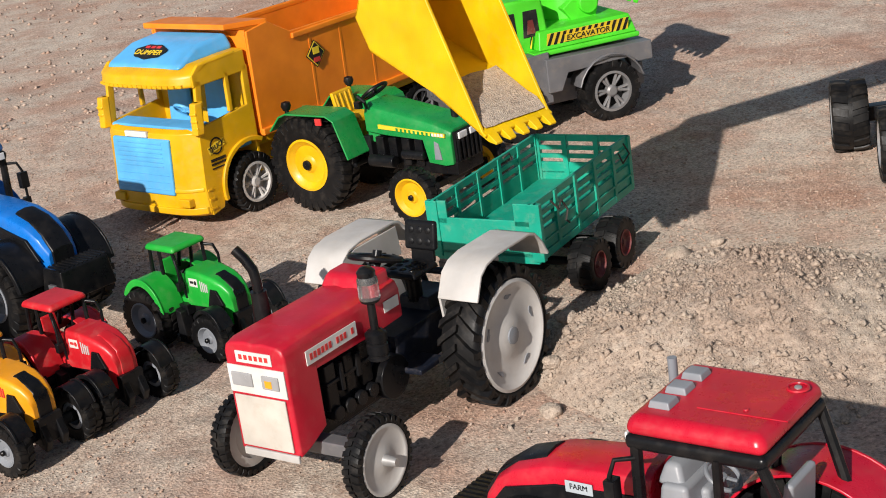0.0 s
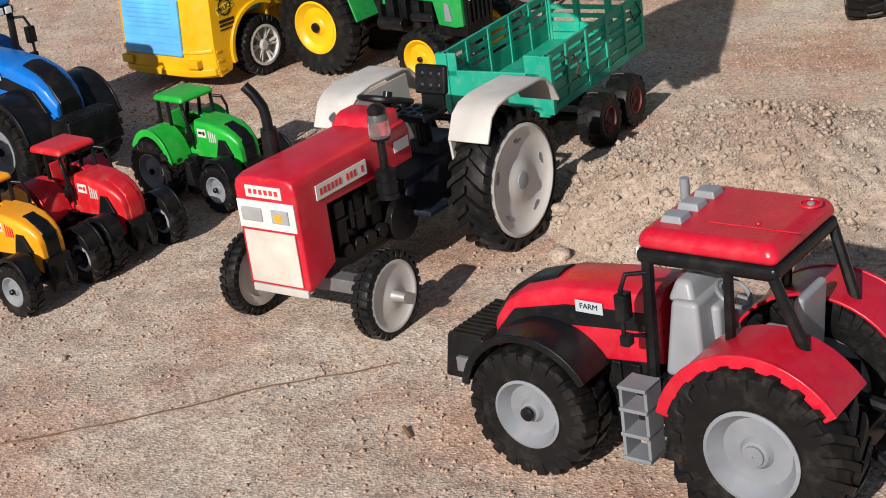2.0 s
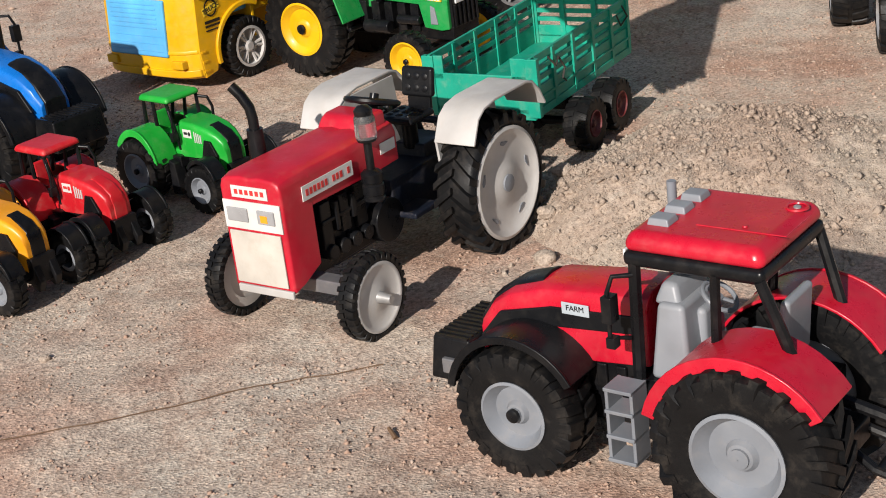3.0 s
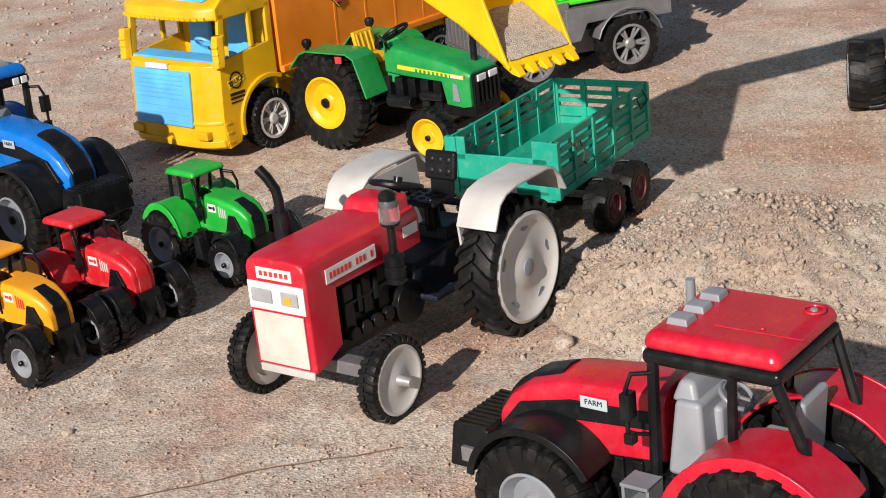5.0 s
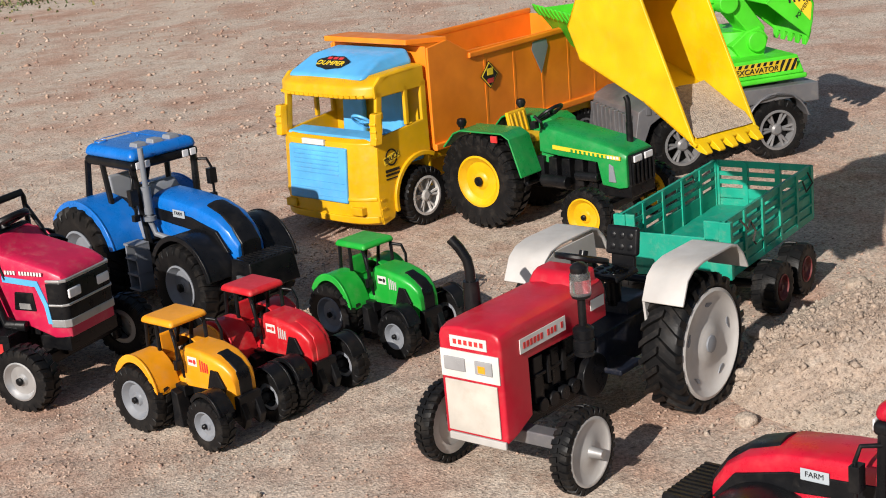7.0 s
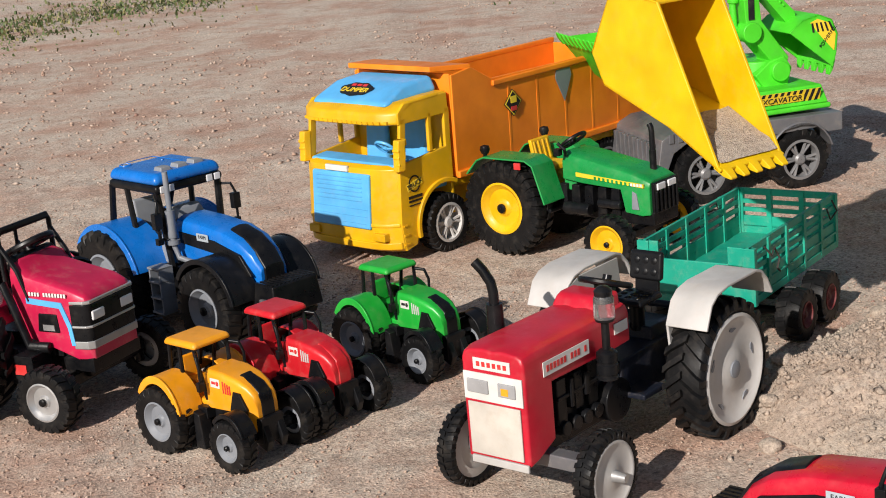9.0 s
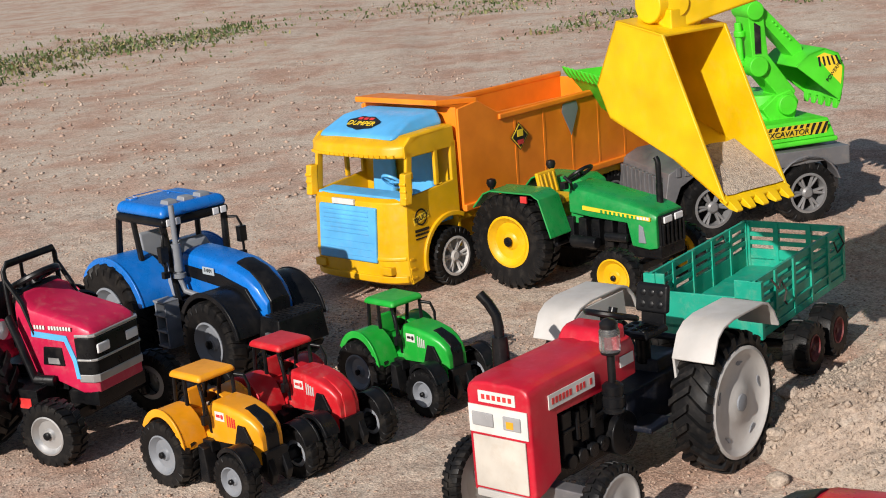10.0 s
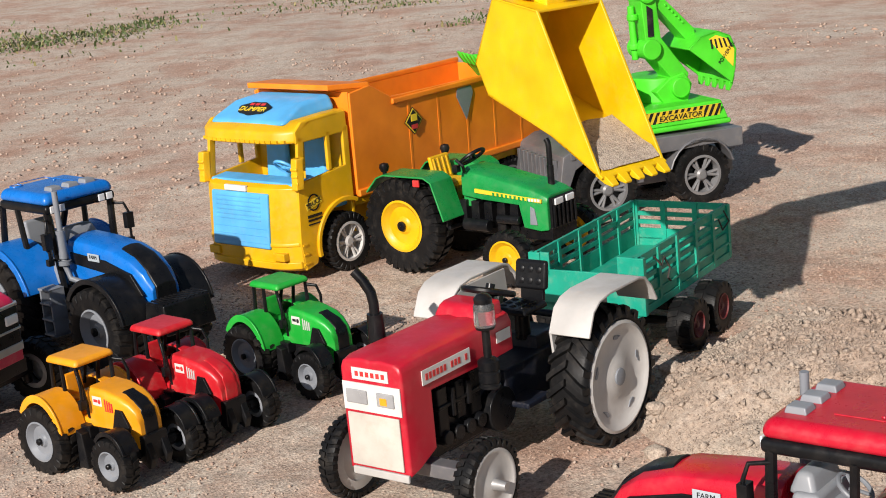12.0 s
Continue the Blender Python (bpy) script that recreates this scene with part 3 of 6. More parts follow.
    lathe(bm, [(0.0015, 0), (0.0015, 0.0006), (0.0009, 0.0010), (0.0002, 0.0011)], 12, "z", (-0.004, -0.016, 0.1124))
    put("screw", bm, SILVER, roof, "small bright screw")
    bm = B()
    lathe(bm, [(0.0046, 0), (0.0044, 0.0007), (0.0036, 0.0008), (0.0034, 0.0003)], 20, "z", (-0.004, -0.016, 0.1124))
    lathe(bm, [(0.0012, 0), (0.0010, 0.0006), (0.0002, 0.0006)], 10, "z", (0.006, 0.008, 0.1126))
    for a, b in (((-0.012, 0.012), (-0.012, -0.010)), ((-0.012, 0.012), (0.024, 0.012))):
        rod(bm, (a[0], a[1], 0.1126), (b[0], b[1], 0.1126), 0.0003, n=6)
    put("roof_detail", bm, mat, roof)
    for y in (-0.0225, -0.016, 0.016, 0.0225):
        bm = B()
        box(bm, 0.0478, 0.0490, y - 0.0024, y + 0.0024, 0.0995, 0.1042)
        put("work_lamp", bm, LAMP, t, "square clear work lamp", 0.0004)
    # interior
    bm = B()
    box(bm, 0.027, 0.0445, -0.0185, 0.0185, 0.047, 0.079, 0.003)
    box(bm, 0.032, 0.0445, -0.0135, 0.0135, 0.077, 0.086, 0.003)
    box(bm, 0.026, 0.031, -0.0055, 0.0055, 0.047, 0.074)
    put("dashboard", bm, DASHGREY, t, "pale grey dashboard", 0.0022)
    steering_wheel(t, (0.022, 0, 0.0785), 0.0075, -35, GREY)
    bm = B()
    box(bm, -0.008, 0.015, -0.0125, 0.0125, 0.050, 0.063, 0.001)
    prism(bm, [(-0.010, 0.058), (-0.004, 0.058), (-0.008, 0.086), (-0.012, 0.086)], -0.0115, 0.0115)
    put("seat", bm, DASHGREY, t, "pale grey moulded seat", 0.0018)
    bm = B()
    q = stack_side
    tube(bm, [(0.068, q * 0.018, 0.052), (0.056, q * 0.0215, 0.055), (0.0525, q * 0.0225, 0.064), (0.0525, q * 0.0225, 0.101), (0.0525, q * 0.0225, 0.1145)], 0.002, 10)
    rod(bm, (0.0525, q * 0.0225, 0.069), (0.0525, q * 0.0225, 0.088), 0.0032)
    lathe(bm, [(0.0002, -0.0015), (0.0046, -0.0015), (0.0046, 0.0015), (0.0002, 0.0015)], 14, "z", (0.0525, q * 0.0225, 0.066))
    put("exhaust", bm, GREY, t, "grey exhaust stack")
    bm = B()
    tube(bm, [(-0.03, 0.008, 0.03), (-0.044, 0.012, 0.024), (-0.056, 0.010, 0.020)], 0.002, 8)
    tube(bm, [(-0.03, -0.008, 0.03), (-0.044, -0.012, 0.024), (-0.056, -0.010, 0.020)], 0.002, 8)
    rod(bm, (-0.046, -0.013, 0.024), (-0.046, 0.013, 0.024), 0.0018)
    tube(bm, [(-0.02, 0, 0.045), (-0.045, 0, 0.040)], 0.0025, 8)
    put("hitch", bm, BLACK, t, "black three-point hitch")
    return t


cab_tractor(pose(0.1595, -0.3558, 0, 0, 0, 143), FARMRED, "glossy red toy cab tractor with grey steps on sand")
cab_tractor(pose(-0.326, 0.236, 0, 0, 0, -42), BLUE, "glossy blue toy cab tractor with grey exhaust on sand", 1.08)


# ---- small die-cast style tractors ----
def small_tractor(m, mat, label):
    t = thing("small_toy_tractor", m, label, "toy tractor", "row of small tractors")
    for s in (1, -1):
        wheel(t, 0, s * 0.0265, 0.0212, 0.0132, 0.0120, GREY, 20, "block", 0.003, 0.002, hub=BLACK)
        wheel(t, 0.0705, s * 0.026, 0.0158, 0.0104, 0.0086, GREY, 18, "block", 0.0025, 0.0016, hub=BLACK)
        fender(t, "rear_fender", mat, 0, 0.0215, 0.0235, 5, 150, s * 0.012, s * 0.0315, 0.0012, 0.004, 0.0006)
        fender(t, "front_fender", BLACK, 0.0705, 0.0155, 0.0170, 20, 140, s * 0.018, s * 0.0305, 0.001, 0.002, 0.0004)
        for a, b in (((0.0275, s * 0.0105, 0.030), (0.0225, s * 0.0135, 0.0595)), ((0.006, s * 0.0125, 0.038), (0.008, s * 0.0142, 0.0595)), ((-0.0085, s * 0.0115, 0.040), (-0.004, s * 0.0135, 0.0595))):
            bm = B()
            rod(bm, a, b, 0.0015, 0.0013, 7)
            put("pillar", bm, BLACK, t)
        bm = B()
        prism(bm, [(0.024, 0.004), (0.034, 0.004), (0.031, 0.024), (0.025, 0.026)], s * 0.013, s * 0.022)
        put("step", bm, BLACK, t, bevel=0.0008)
        bm = B()
        plate(bm, T3(0.040, s * 0.01235, 0.0415) @ (SIDE_L if s > 0 else SIDE_R), 0.0095, 0.0052, 0.0003)
        sticker = put("sticker", bm, PAPER, t, "small white sticker")
        bm = B()
        box(bm, 0.0365, 0.0405, s * 0.0126, s * 0.0128, 0.0408, 0.0424)
        rod(bm, (0.0425, s * 0.0125, 0.0415), (0.0425, s * 0.0129, 0.0415), 0.0014, n=10)
        put("print", bm, REDINK if mat is not GREEN else INK, sticker)
        bm = B()
        for k in range(4):
            prism(bm, [(0.0475 + 0.0022 * k, 0.0365), (0.0487 + 0.0022 * k, 0.0365), (0.0487 + 0.0022 * k, 0.0435 - 0.0006 * k), (0.0475 + 0.0022 * k, 0.0435 - 0.0006 * k)], s * 0.0120, s * 0.0126)
        put("louvre", bm, WHITE if mat is not GOLD else REDINK, t)
        bm = B()
        prism(bm, [(0.053, 0.0275), (0.058, 0.0390), (0.0645, 0.0385), (0.0705, 0.0300), (0.069, 0.022), (0.062, 0.024)], s * 0.0108, s * 0.0127)
        put("side_grille", bm, BLACK, t, bevel=0.0004)
        bm = B()
        tube(bm, [(0.0235, s * 0.014, 0.057), (0.030, s * 0.0175, 0.056), (0.033, s * 0.0185, 0.050), (0.0325, s * 0.0185, 0.040)], 0.0012, 6)
        box(bm, 0.031, 0.0345, s * 0.0165, s * 0.021, 0.0375, 0.043)
        put("mirror", bm, BLACK, t, bevel=0.0004)
    bm = B()
    box(bm, -0.010, 0.080, -0.009, 0.009, 0.010, 0.025)
    box(bm, -0.006, 0.032, -0.016, 0.016, 0.020, 0.027)
    rod(bm, (0, -0.026, 0.0195), (0, 0.026, 0.0195), 0.004)
    rod(bm, (0.0705, -0.026, 0.0145), (0.0705, 0.026, 0.0145), 0.0035)
    for y in (-0.006, 0.006):
        prism(bm, [(0.073, 0.009), (0.081, 0.006), (0.084, 0.012), (0.080, 0.021), (0.073, 0.021)], y - 0.0025, y + 0.0025)
    box(bm, -0.022, -0.008, -0.006, 0.006, 0.010, 0.018)
    put("chassis", bm, BLACK, t, "black chassis with front linkage", 0.0007)
    bm = B()
    def sec(x, hw, z0, z1, r):
        return [(x, -hw, z0), (x, -hw, z1 - r), (x, -hw + r * 0.4, z1 - r * 0.3), (x, -hw + r, z1), (x, hw - r, z1), (x, hw - r * 0.4, z1 - r * 0.3), (x, hw, z1 - r), (x, hw, z0)]
    loft(bm, [sec(0.030, 0.0125, 0.026, 0.0485, 0.003), sec(0.046, 0.0125, 0.0265, 0.048, 0.003), sec(0.060, 0.0118, 0.027, 0.0455, 0.003), sec(0.0685, 0.0105, 0.019, 0.0425, 0.003), sec(0.0745, 0.0092, 0.017, 0.0385, 0.003), sec(0.0765, 0.0082, 0.017, 0.033, 0.003)])
    put("hood", bm, mat, t, bevel=0.0005)
    bm = B()
    loft(bm, [sec(0.057, 0.0055, 0.040, 0.0467, 0.002), sec(0.0690, 0.0056, 0.034, 0.0431, 0.002), sec(0.0752, 0.0053, 0.026, 0.0390, 0.002), sec(0.0773, 0.0048, 0.020, 0.0335, 0.002)])
    put("grille", bm, BLACK if mat is not TOYRED else mat, t, bevel=0.0003)
    bm = B()
    box(bm, -0.009, 0.0265, -0.0158, 0.0158, 0.0590, 0.0630, 0.0015)
    put("roof", bm, mat, t, bevel=0.0022, seg=4)
    bm = B()
    box(bm, -0.007, 0.029, -0.0115, 0.0115, 0.026, 0.030)
    box(bm, -0.002, 0.012, -0.007, 0.007, 0.030, 0.038)
    prism(bm, [(-0.004, 0.036), (0.0, 0.036), (-0.002, 0.050), (-0.005, 0.050)], -0.0065, 0.0065)
    prism(bm, [(0.021, 0.030), (0.030, 0.030), (0.030, 0.0475), (0.025, 0.0445)], -0.009, 0.009)
    put("cab_interior", bm, mat, t, bevel=0.0012)
    return t


resized(small_tractor(pose(-0.1415, 0.1035, 0, 0, 0, -41.4), GREEN, "small green toy tractor with grey wheels on sand"), 0.845, 0.95, 1.07)
resized(small_tractor(pose(-0.2445, -0.0288, 0, 0, 0, -38.1), GOLD, "small amber yellow toy tractor with grey wheels on sand"), 0.845, 0.95, 1.065)
resized(small_tractor(pose(-0.2055, 0.0225, 0, 0, 0, -40), TOYRED, "small red toy tractor with black tyres on sand"), 0.87, 0.93, 1.06)


# ---- red open tractor with white fenders ----
def red_tractor(m):
    t = thing("open_toy_tractor", m, "red open toy tractor with white fenders and cream wheels", "toy tractor")
    for s in (1, -1):
        wheel(t, 0, s * 0.046, 0.0405, 0.024, 0.0315, CREAM if s < 0 else WHITE, 24, "chevron", 0.004, 0.005, "disc", slots=5, hub=GREY)
        w = wheel(t, 0.122, 0.051 if s > 0 else -0.037, 0.0232, 0.0105, 0.0182, WHITE, 30, "block", 0.003, 0.003, "disc")
        bm = B()
        rod(bm, (0, 0.004, 0), (0, 0.0125, 0), 0.0034, 0.0022, 10)
        put("hub_nut", bm, SILVER, w, "chrome hub nut")
        bm = B()
        sheet(bm, [(-0.043, 0.0735), (-0.0375, 0.083), (-0.031, 0.0895), (-0.024, 0.0915), (0.008, 0.0915), (0.0190, 0.0895), (0.0260, 0.0850), (0.0325, 0.0720)], s * 0.034, s * 0.0600, 0.0018)
        fd = put("fender", bm, WHITE, t, "cream white bent fender", 0.0006)
        bm = B()
        prism(bm, [(0.0318, 0.0720), (0.0255, 0.084), (0.014, 0.088), (-0.026, 0.088), (-0.028, 0.070), (0.012, 0.068), (0.022, 0.036), (0.0275, 0.036)], s * 0.034, s * 0.0356)
        put("fender_side", bm, WHITE, fd, bevel=0.0004)
    # chassis and engine
    bm = B()
    box(bm, -0.020, 0.052, -0.017, 0.017, 0.030, 0.054, 0.002)
    box(bm, 0.045, 0.100, -0.012, 0.012, 0.024, 0.050)
    box(bm, -0.016, 0.012, -0.012, 0.012, 0.050, 0.061, 0.002)
    rod(bm, (0, -0.034, 0.0395), (0, 0.034, 0.0395), 0.007)
    box(bm, 0.030, 0.052, -0.031, 0.031, 0.034, 0.0375)
    put("chassis", bm, NAVY, t, "dark navy black chassis", 0.001)
    bm = B()
    box(bm, 0.072, 0.120, -0.0135, 0.0135, 0.026, 0.068)
    for x, w_, y, z0, z1 in ((0.074, 0.009, 0.0160, 0.040, 0.064), (0.0845, 0.004, 0.0185, 0.048, 0.061), (0.090, 0.0075, 0.0175, 0.043, 0.0635), (0.0995, 0.003, 0.0188, 0.046, 0.062), (0.1040, 0.0085, 0.0168, 0.038, 0.0635)):
        box(bm, x, x + w_, -y, y, z0, z1)
    box(bm, 0.074, 0.113, -0.0178, 0.0178, 0.0520, 0.0545)
    for k in range(4):
        rod(bm, (0.078 + 0.01 * k, -0.019, 0.036), (0.078 + 0.01 * k, 0.019, 0.036), 0.0042)
    rod(bm, (0.060, -0.020, 0.036), (0.060, 0.020, 0.036), 0.0125, n=18)
    put("engine", bm, BLACK, t, "black moulded engine block", 0.0007)
    bm = B()
    prism(bm, [(0.117, 0.0215), (0.127, 0.0215), (0.127, 0.029), (0.117, 0.029)], -0.045, 0.045)
    rod(bm, (0.122, 0.041, 0.018), (0.122, 0.041, 0.034), 0.0035)
    rod(bm, (0.122, -0.041, 0.018), (0.122, -0.041, 0.034), 0.0035)
    rod(bm, (0.122, -0.05, 0.0235), (0.122, 0.05, 0.0235), 0.0025)
    put("front_axle", bm, DARKGREY, t, "grey front axle beam", 0.0008)
    # hood: upper shell
    def sec(x, hw, z0, z1, r):
        return [(x, -hw, z0), (x, -hw, z1 - r), (x, -hw + r * 0.3, z1 - r * 0.3), (x, -hw + r, z1), (x, -0.006, z1 + 0.001), (x, 0, z1 + 0.0002), (x, 0.006, z1 + 0.001), (x, hw - r, z1), (x, hw - r * 0.3, z1 - r * 0.3), (x, hw, z1 - r), (x, hw, z0)]
    bm = B()
    loft(bm, [sec(0.046, 0.0195, 0.066, 0.0880, 0.006), sec(0.066, 0.0205, 0.066, 0.0880, 0.006), sec(0.122, 0.0210, 0.0675, 0.0885, 0.006), sec(0.122, 0.0210, 0.036, 0.0885, 0.006), sec(0.136, 0.0210, 0.030, 0.0882, 0.0055), sec(0.1425, 0.0200, 0.0275, 0.0868, 0.005), sec(0.1435, 0.0188, 0.0275, 0.0850, 0.004)])
    hood = put("hood", bm, RED, t, "faded red moulded bonnet", 0.0006)
    bm = B()
    loft(bm, [[(x, -w_, z0), (x, -w_ * 0.93, z1), (x, w_ * 0.93, z1), (x, w_, z0)] for x, w_, z0, z1 in ((0.0475, 0.0165, 0.066, 0.0945), (0.060, 0.0165, 0.072, 0.0945), (0.0640, 0.0162, 0.078, 0.0935), (0.0680, 0.0165, 0.085, 0.0885))])
    put("dash_cowl", bm, RED, hood, bevel=0.002, seg=3)
    bm = B()
    plate(bm, T3(0.1436, 0, 0.0800) @ FRONT, 0.0235, 0.0062, 0.0005)
    lb = put("front_label", bm, PAPER, t, "white label with red lettering")
    bm = B()
    strokes(bm, T3(0.1441, 0, 0.0800) @ FRONT, 0.0205, 0.0026, 6)
    put("print", bm, REDINK, lb)
    bm = B()
    plate(bm, T3(0.1436, 0, 0.0675) @ FRONT, 0.0375, 0.0150, 0.0006)
    hl = put("lamp_panel", bm, PAPER, t, "white headlamp sticker panel")
    for y, w_, mm in ((-0.0095, 0.0135, GREYLAMP), (0.0092, 0.0110, GREYLAMP)):
        bm = B()
        box(bm, 0.1440, 0.1452, y - w_ / 2, y + w_ / 2, 0.0640, 0.0715)
        put("headlamp", bm, mm, hl, "printed clear headlamp", 0.0006)
    bm = B()
    box(bm, 0.1450, 0.1454, 0.0060, 0.0105, 0.0652, 0.0690)
    put("lamp_print", bm, GOLD, hl)
    bm = B()
    plate(bm, T3(0.1436, 0, 0.0445) @ FRONT, 0.0335, 0.0285, 0.0012)
    put("radiator_panel", bm, CREAM, t, "cream white radiator panel", 0.0004)
    bm = B()
    prism(bm, [(0.1435, 0.0250), (0.1455, 0.0250), (0.1455, 0.0292), (0.1435, 0.0292)], -0.0165, 0.0200)
    put("bumper_strip", bm, WHITE, t, bevel=0.0006)
    for s in (1, -1):
        bm = B()
        mm = T3(0.1085, s * 0.0212, 0.0760) @ (SIDE_L if s > 0 else SIDE_R)
        plate(bm, mm, 0.041, 0.0078, 0.0005)
        lb = put("side_label", bm, PAPER, t, "white side label with red lettering")
        bm = B()
        strokes(bm, mm @ T3(0, 0, 0.0005), 0.037, 0.0034, 12, (6, 10))
        put("print", bm, REDINK, lb)
        bm = B()
        plate(bm, T3(0.056, s * 0.0206, 0.077) @ (SIDE_L if s > 0 else SIDE_R), 0.013, 0.006, 0.0004)
        put("badge", bm, PAPER, t, "pale worn badge")
    # pre-cleaner on the near side
    bm = B()
    lathe(bm, [(0.0002, 0.046), (0.0048, 0.046), (0.0058, 0.0465), (0.0058, 0.0475), (0.0052, 0.048), (0.0052, 0.0492), (0.0058, 0.0497), (0.0058, 0.0545), (0.0052, 0.055), (0.0052, 0.056), (0.0058, 0.0565), (0.0058, 0.061), (0.004, 0.0625), (0.0022, 0.063), (0.0022, 0.078), (0.005, 0.0785), (0.0056, 0.080), (0.0002, 0.080)], 20, "z", (0.080, 0.0272, 0.010))
    pc = put("air_cleaner", bm, BLACK, t, "black ribbed air cleaner")
    bm = B()
    lathe(bm, [(0.0052, 0.0795), (0.0058, 0.081), (0.0055, 0.091), (0.0038, 0.0945), (0.0002, 0.0955)], 20, "z", (0.080, 0.0272, 0.010))
    put("bowl", bm, CLEAR, pc, "cloudy clear bowl")
    bm = B()
    lathe(bm, [(0.0046, 0.0885), (0.0050, 0.0950), (0.0030, 0.0972), (0.0002, 0.0978)], 16, "z", (0.080, 0.0272, 0.010))
    put("cap", bm, BLACK, pc)
    # exhaust on the far side
    bm = B()
    ex = [(0.105, -0.026, 0.05), (0.105, -0.026, 0.104), (0.105, -0.0272, 0.110), (0.106, -0.031, 0.1165), (0.1072, -0.0355, 0.1215)]
    tube(bm, ex, 0.0028, 12)
    rod(bm, (0.105, -0.026, 0.074), (0.105, -0.026, 0.0985), 0.0052, 0.0044, 14)
    put("exhaust", bm, BLACK, t, "black bent exhaust pipe")
    steering_wheel(t, (0.038, 0, 0.0945), 0.0140, -20, BLACK)
    bm = B()
    rod(bm, (0.046, 0, 0.074), (0.035, 0, 0.098), 0.0026)
    put("steering_column", bm, BLACK, t)
    bm = B()
    box(bm, -0.003, 0.022, -0.0122, 0.0122, 0.0755, 0.0795, 0.0012)
    seat = put("seat", bm, BLACK, t, "black padded seat cushion", 0.0018, seg=3)
    bm = B()
    prism(bm, [(-0.0062, 0.0845), (-0.0016, 0.0845), (-0.0048, 0.1010), (-0.0086, 0.1010)], -0.0108, 0.0108)
    back = put("backrest", bm, BLACK, seat, "black padded backrest", 0.0026, seg=4)
    bm = B()
    rod(bm, (0.008, 0, 0.058), (0.008, 0, 0.077), 0.0045)
    prism(bm, [(-0.0060, 0.0770), (-0.0032, 0.0770), (-0.0044, 0.0880), (-0.0066, 0.0880)], -0.0078, 0.0078)
    put("seat_post", bm, BLACK, seat, bevel=0.0006)
    for x in (0.004, 0.010, 0.016):
        for y in (-0.0066, 0.0, 0.0066):
            bm = B()
            lathe(bm, [(0.0026, -0.0004), (0.0022, 0.0005), (0.0012, 0.0009), (0.0002, 0.0010)], 10, "z", (x, y, 0.0793))
            put("cushion_tuft", bm, BLACK, seat)
    for z in (0.0895, 0.0960):
        for y in (-0.0058, 0.0, 0.0058):
            bm = B()
            lathe(bm, [(0.0024, -0.0006), (0.0021, 0.0004), (0.0011, 0.0008), (0.0002, 0.0009)], 10, "z")
            bmesh.ops.transform(bm, matrix=T3(-0.0017 - (z - 0.0845) * 0.194, y, z) @ pose(0, 0, 0, 0, 79, 0), verts=bm.verts)
            put("cushion_tuft", bm, BLACK, back)
    bm = B()
    box(bm, -0.045, -0.018, -0.005, 0.005, 0.038, 0.043)
    for y in (-0.018, 0.018):
        tube(bm, [(-0.018, y * 0.7, 0.045), (-0.026, y, 0.055), (-0.022, y, 0.066)], 0.0022, 8)
    rod(bm, (-0.0225, -0.019, 0.064), (-0.0225, 0.019, 0.064), 0.0022)
    put("hitch", bm, NAVY, t, bevel=0.0006)
    return t


red_tractor(pose(0.027, -0.0444, 0, 0, 0, -126))


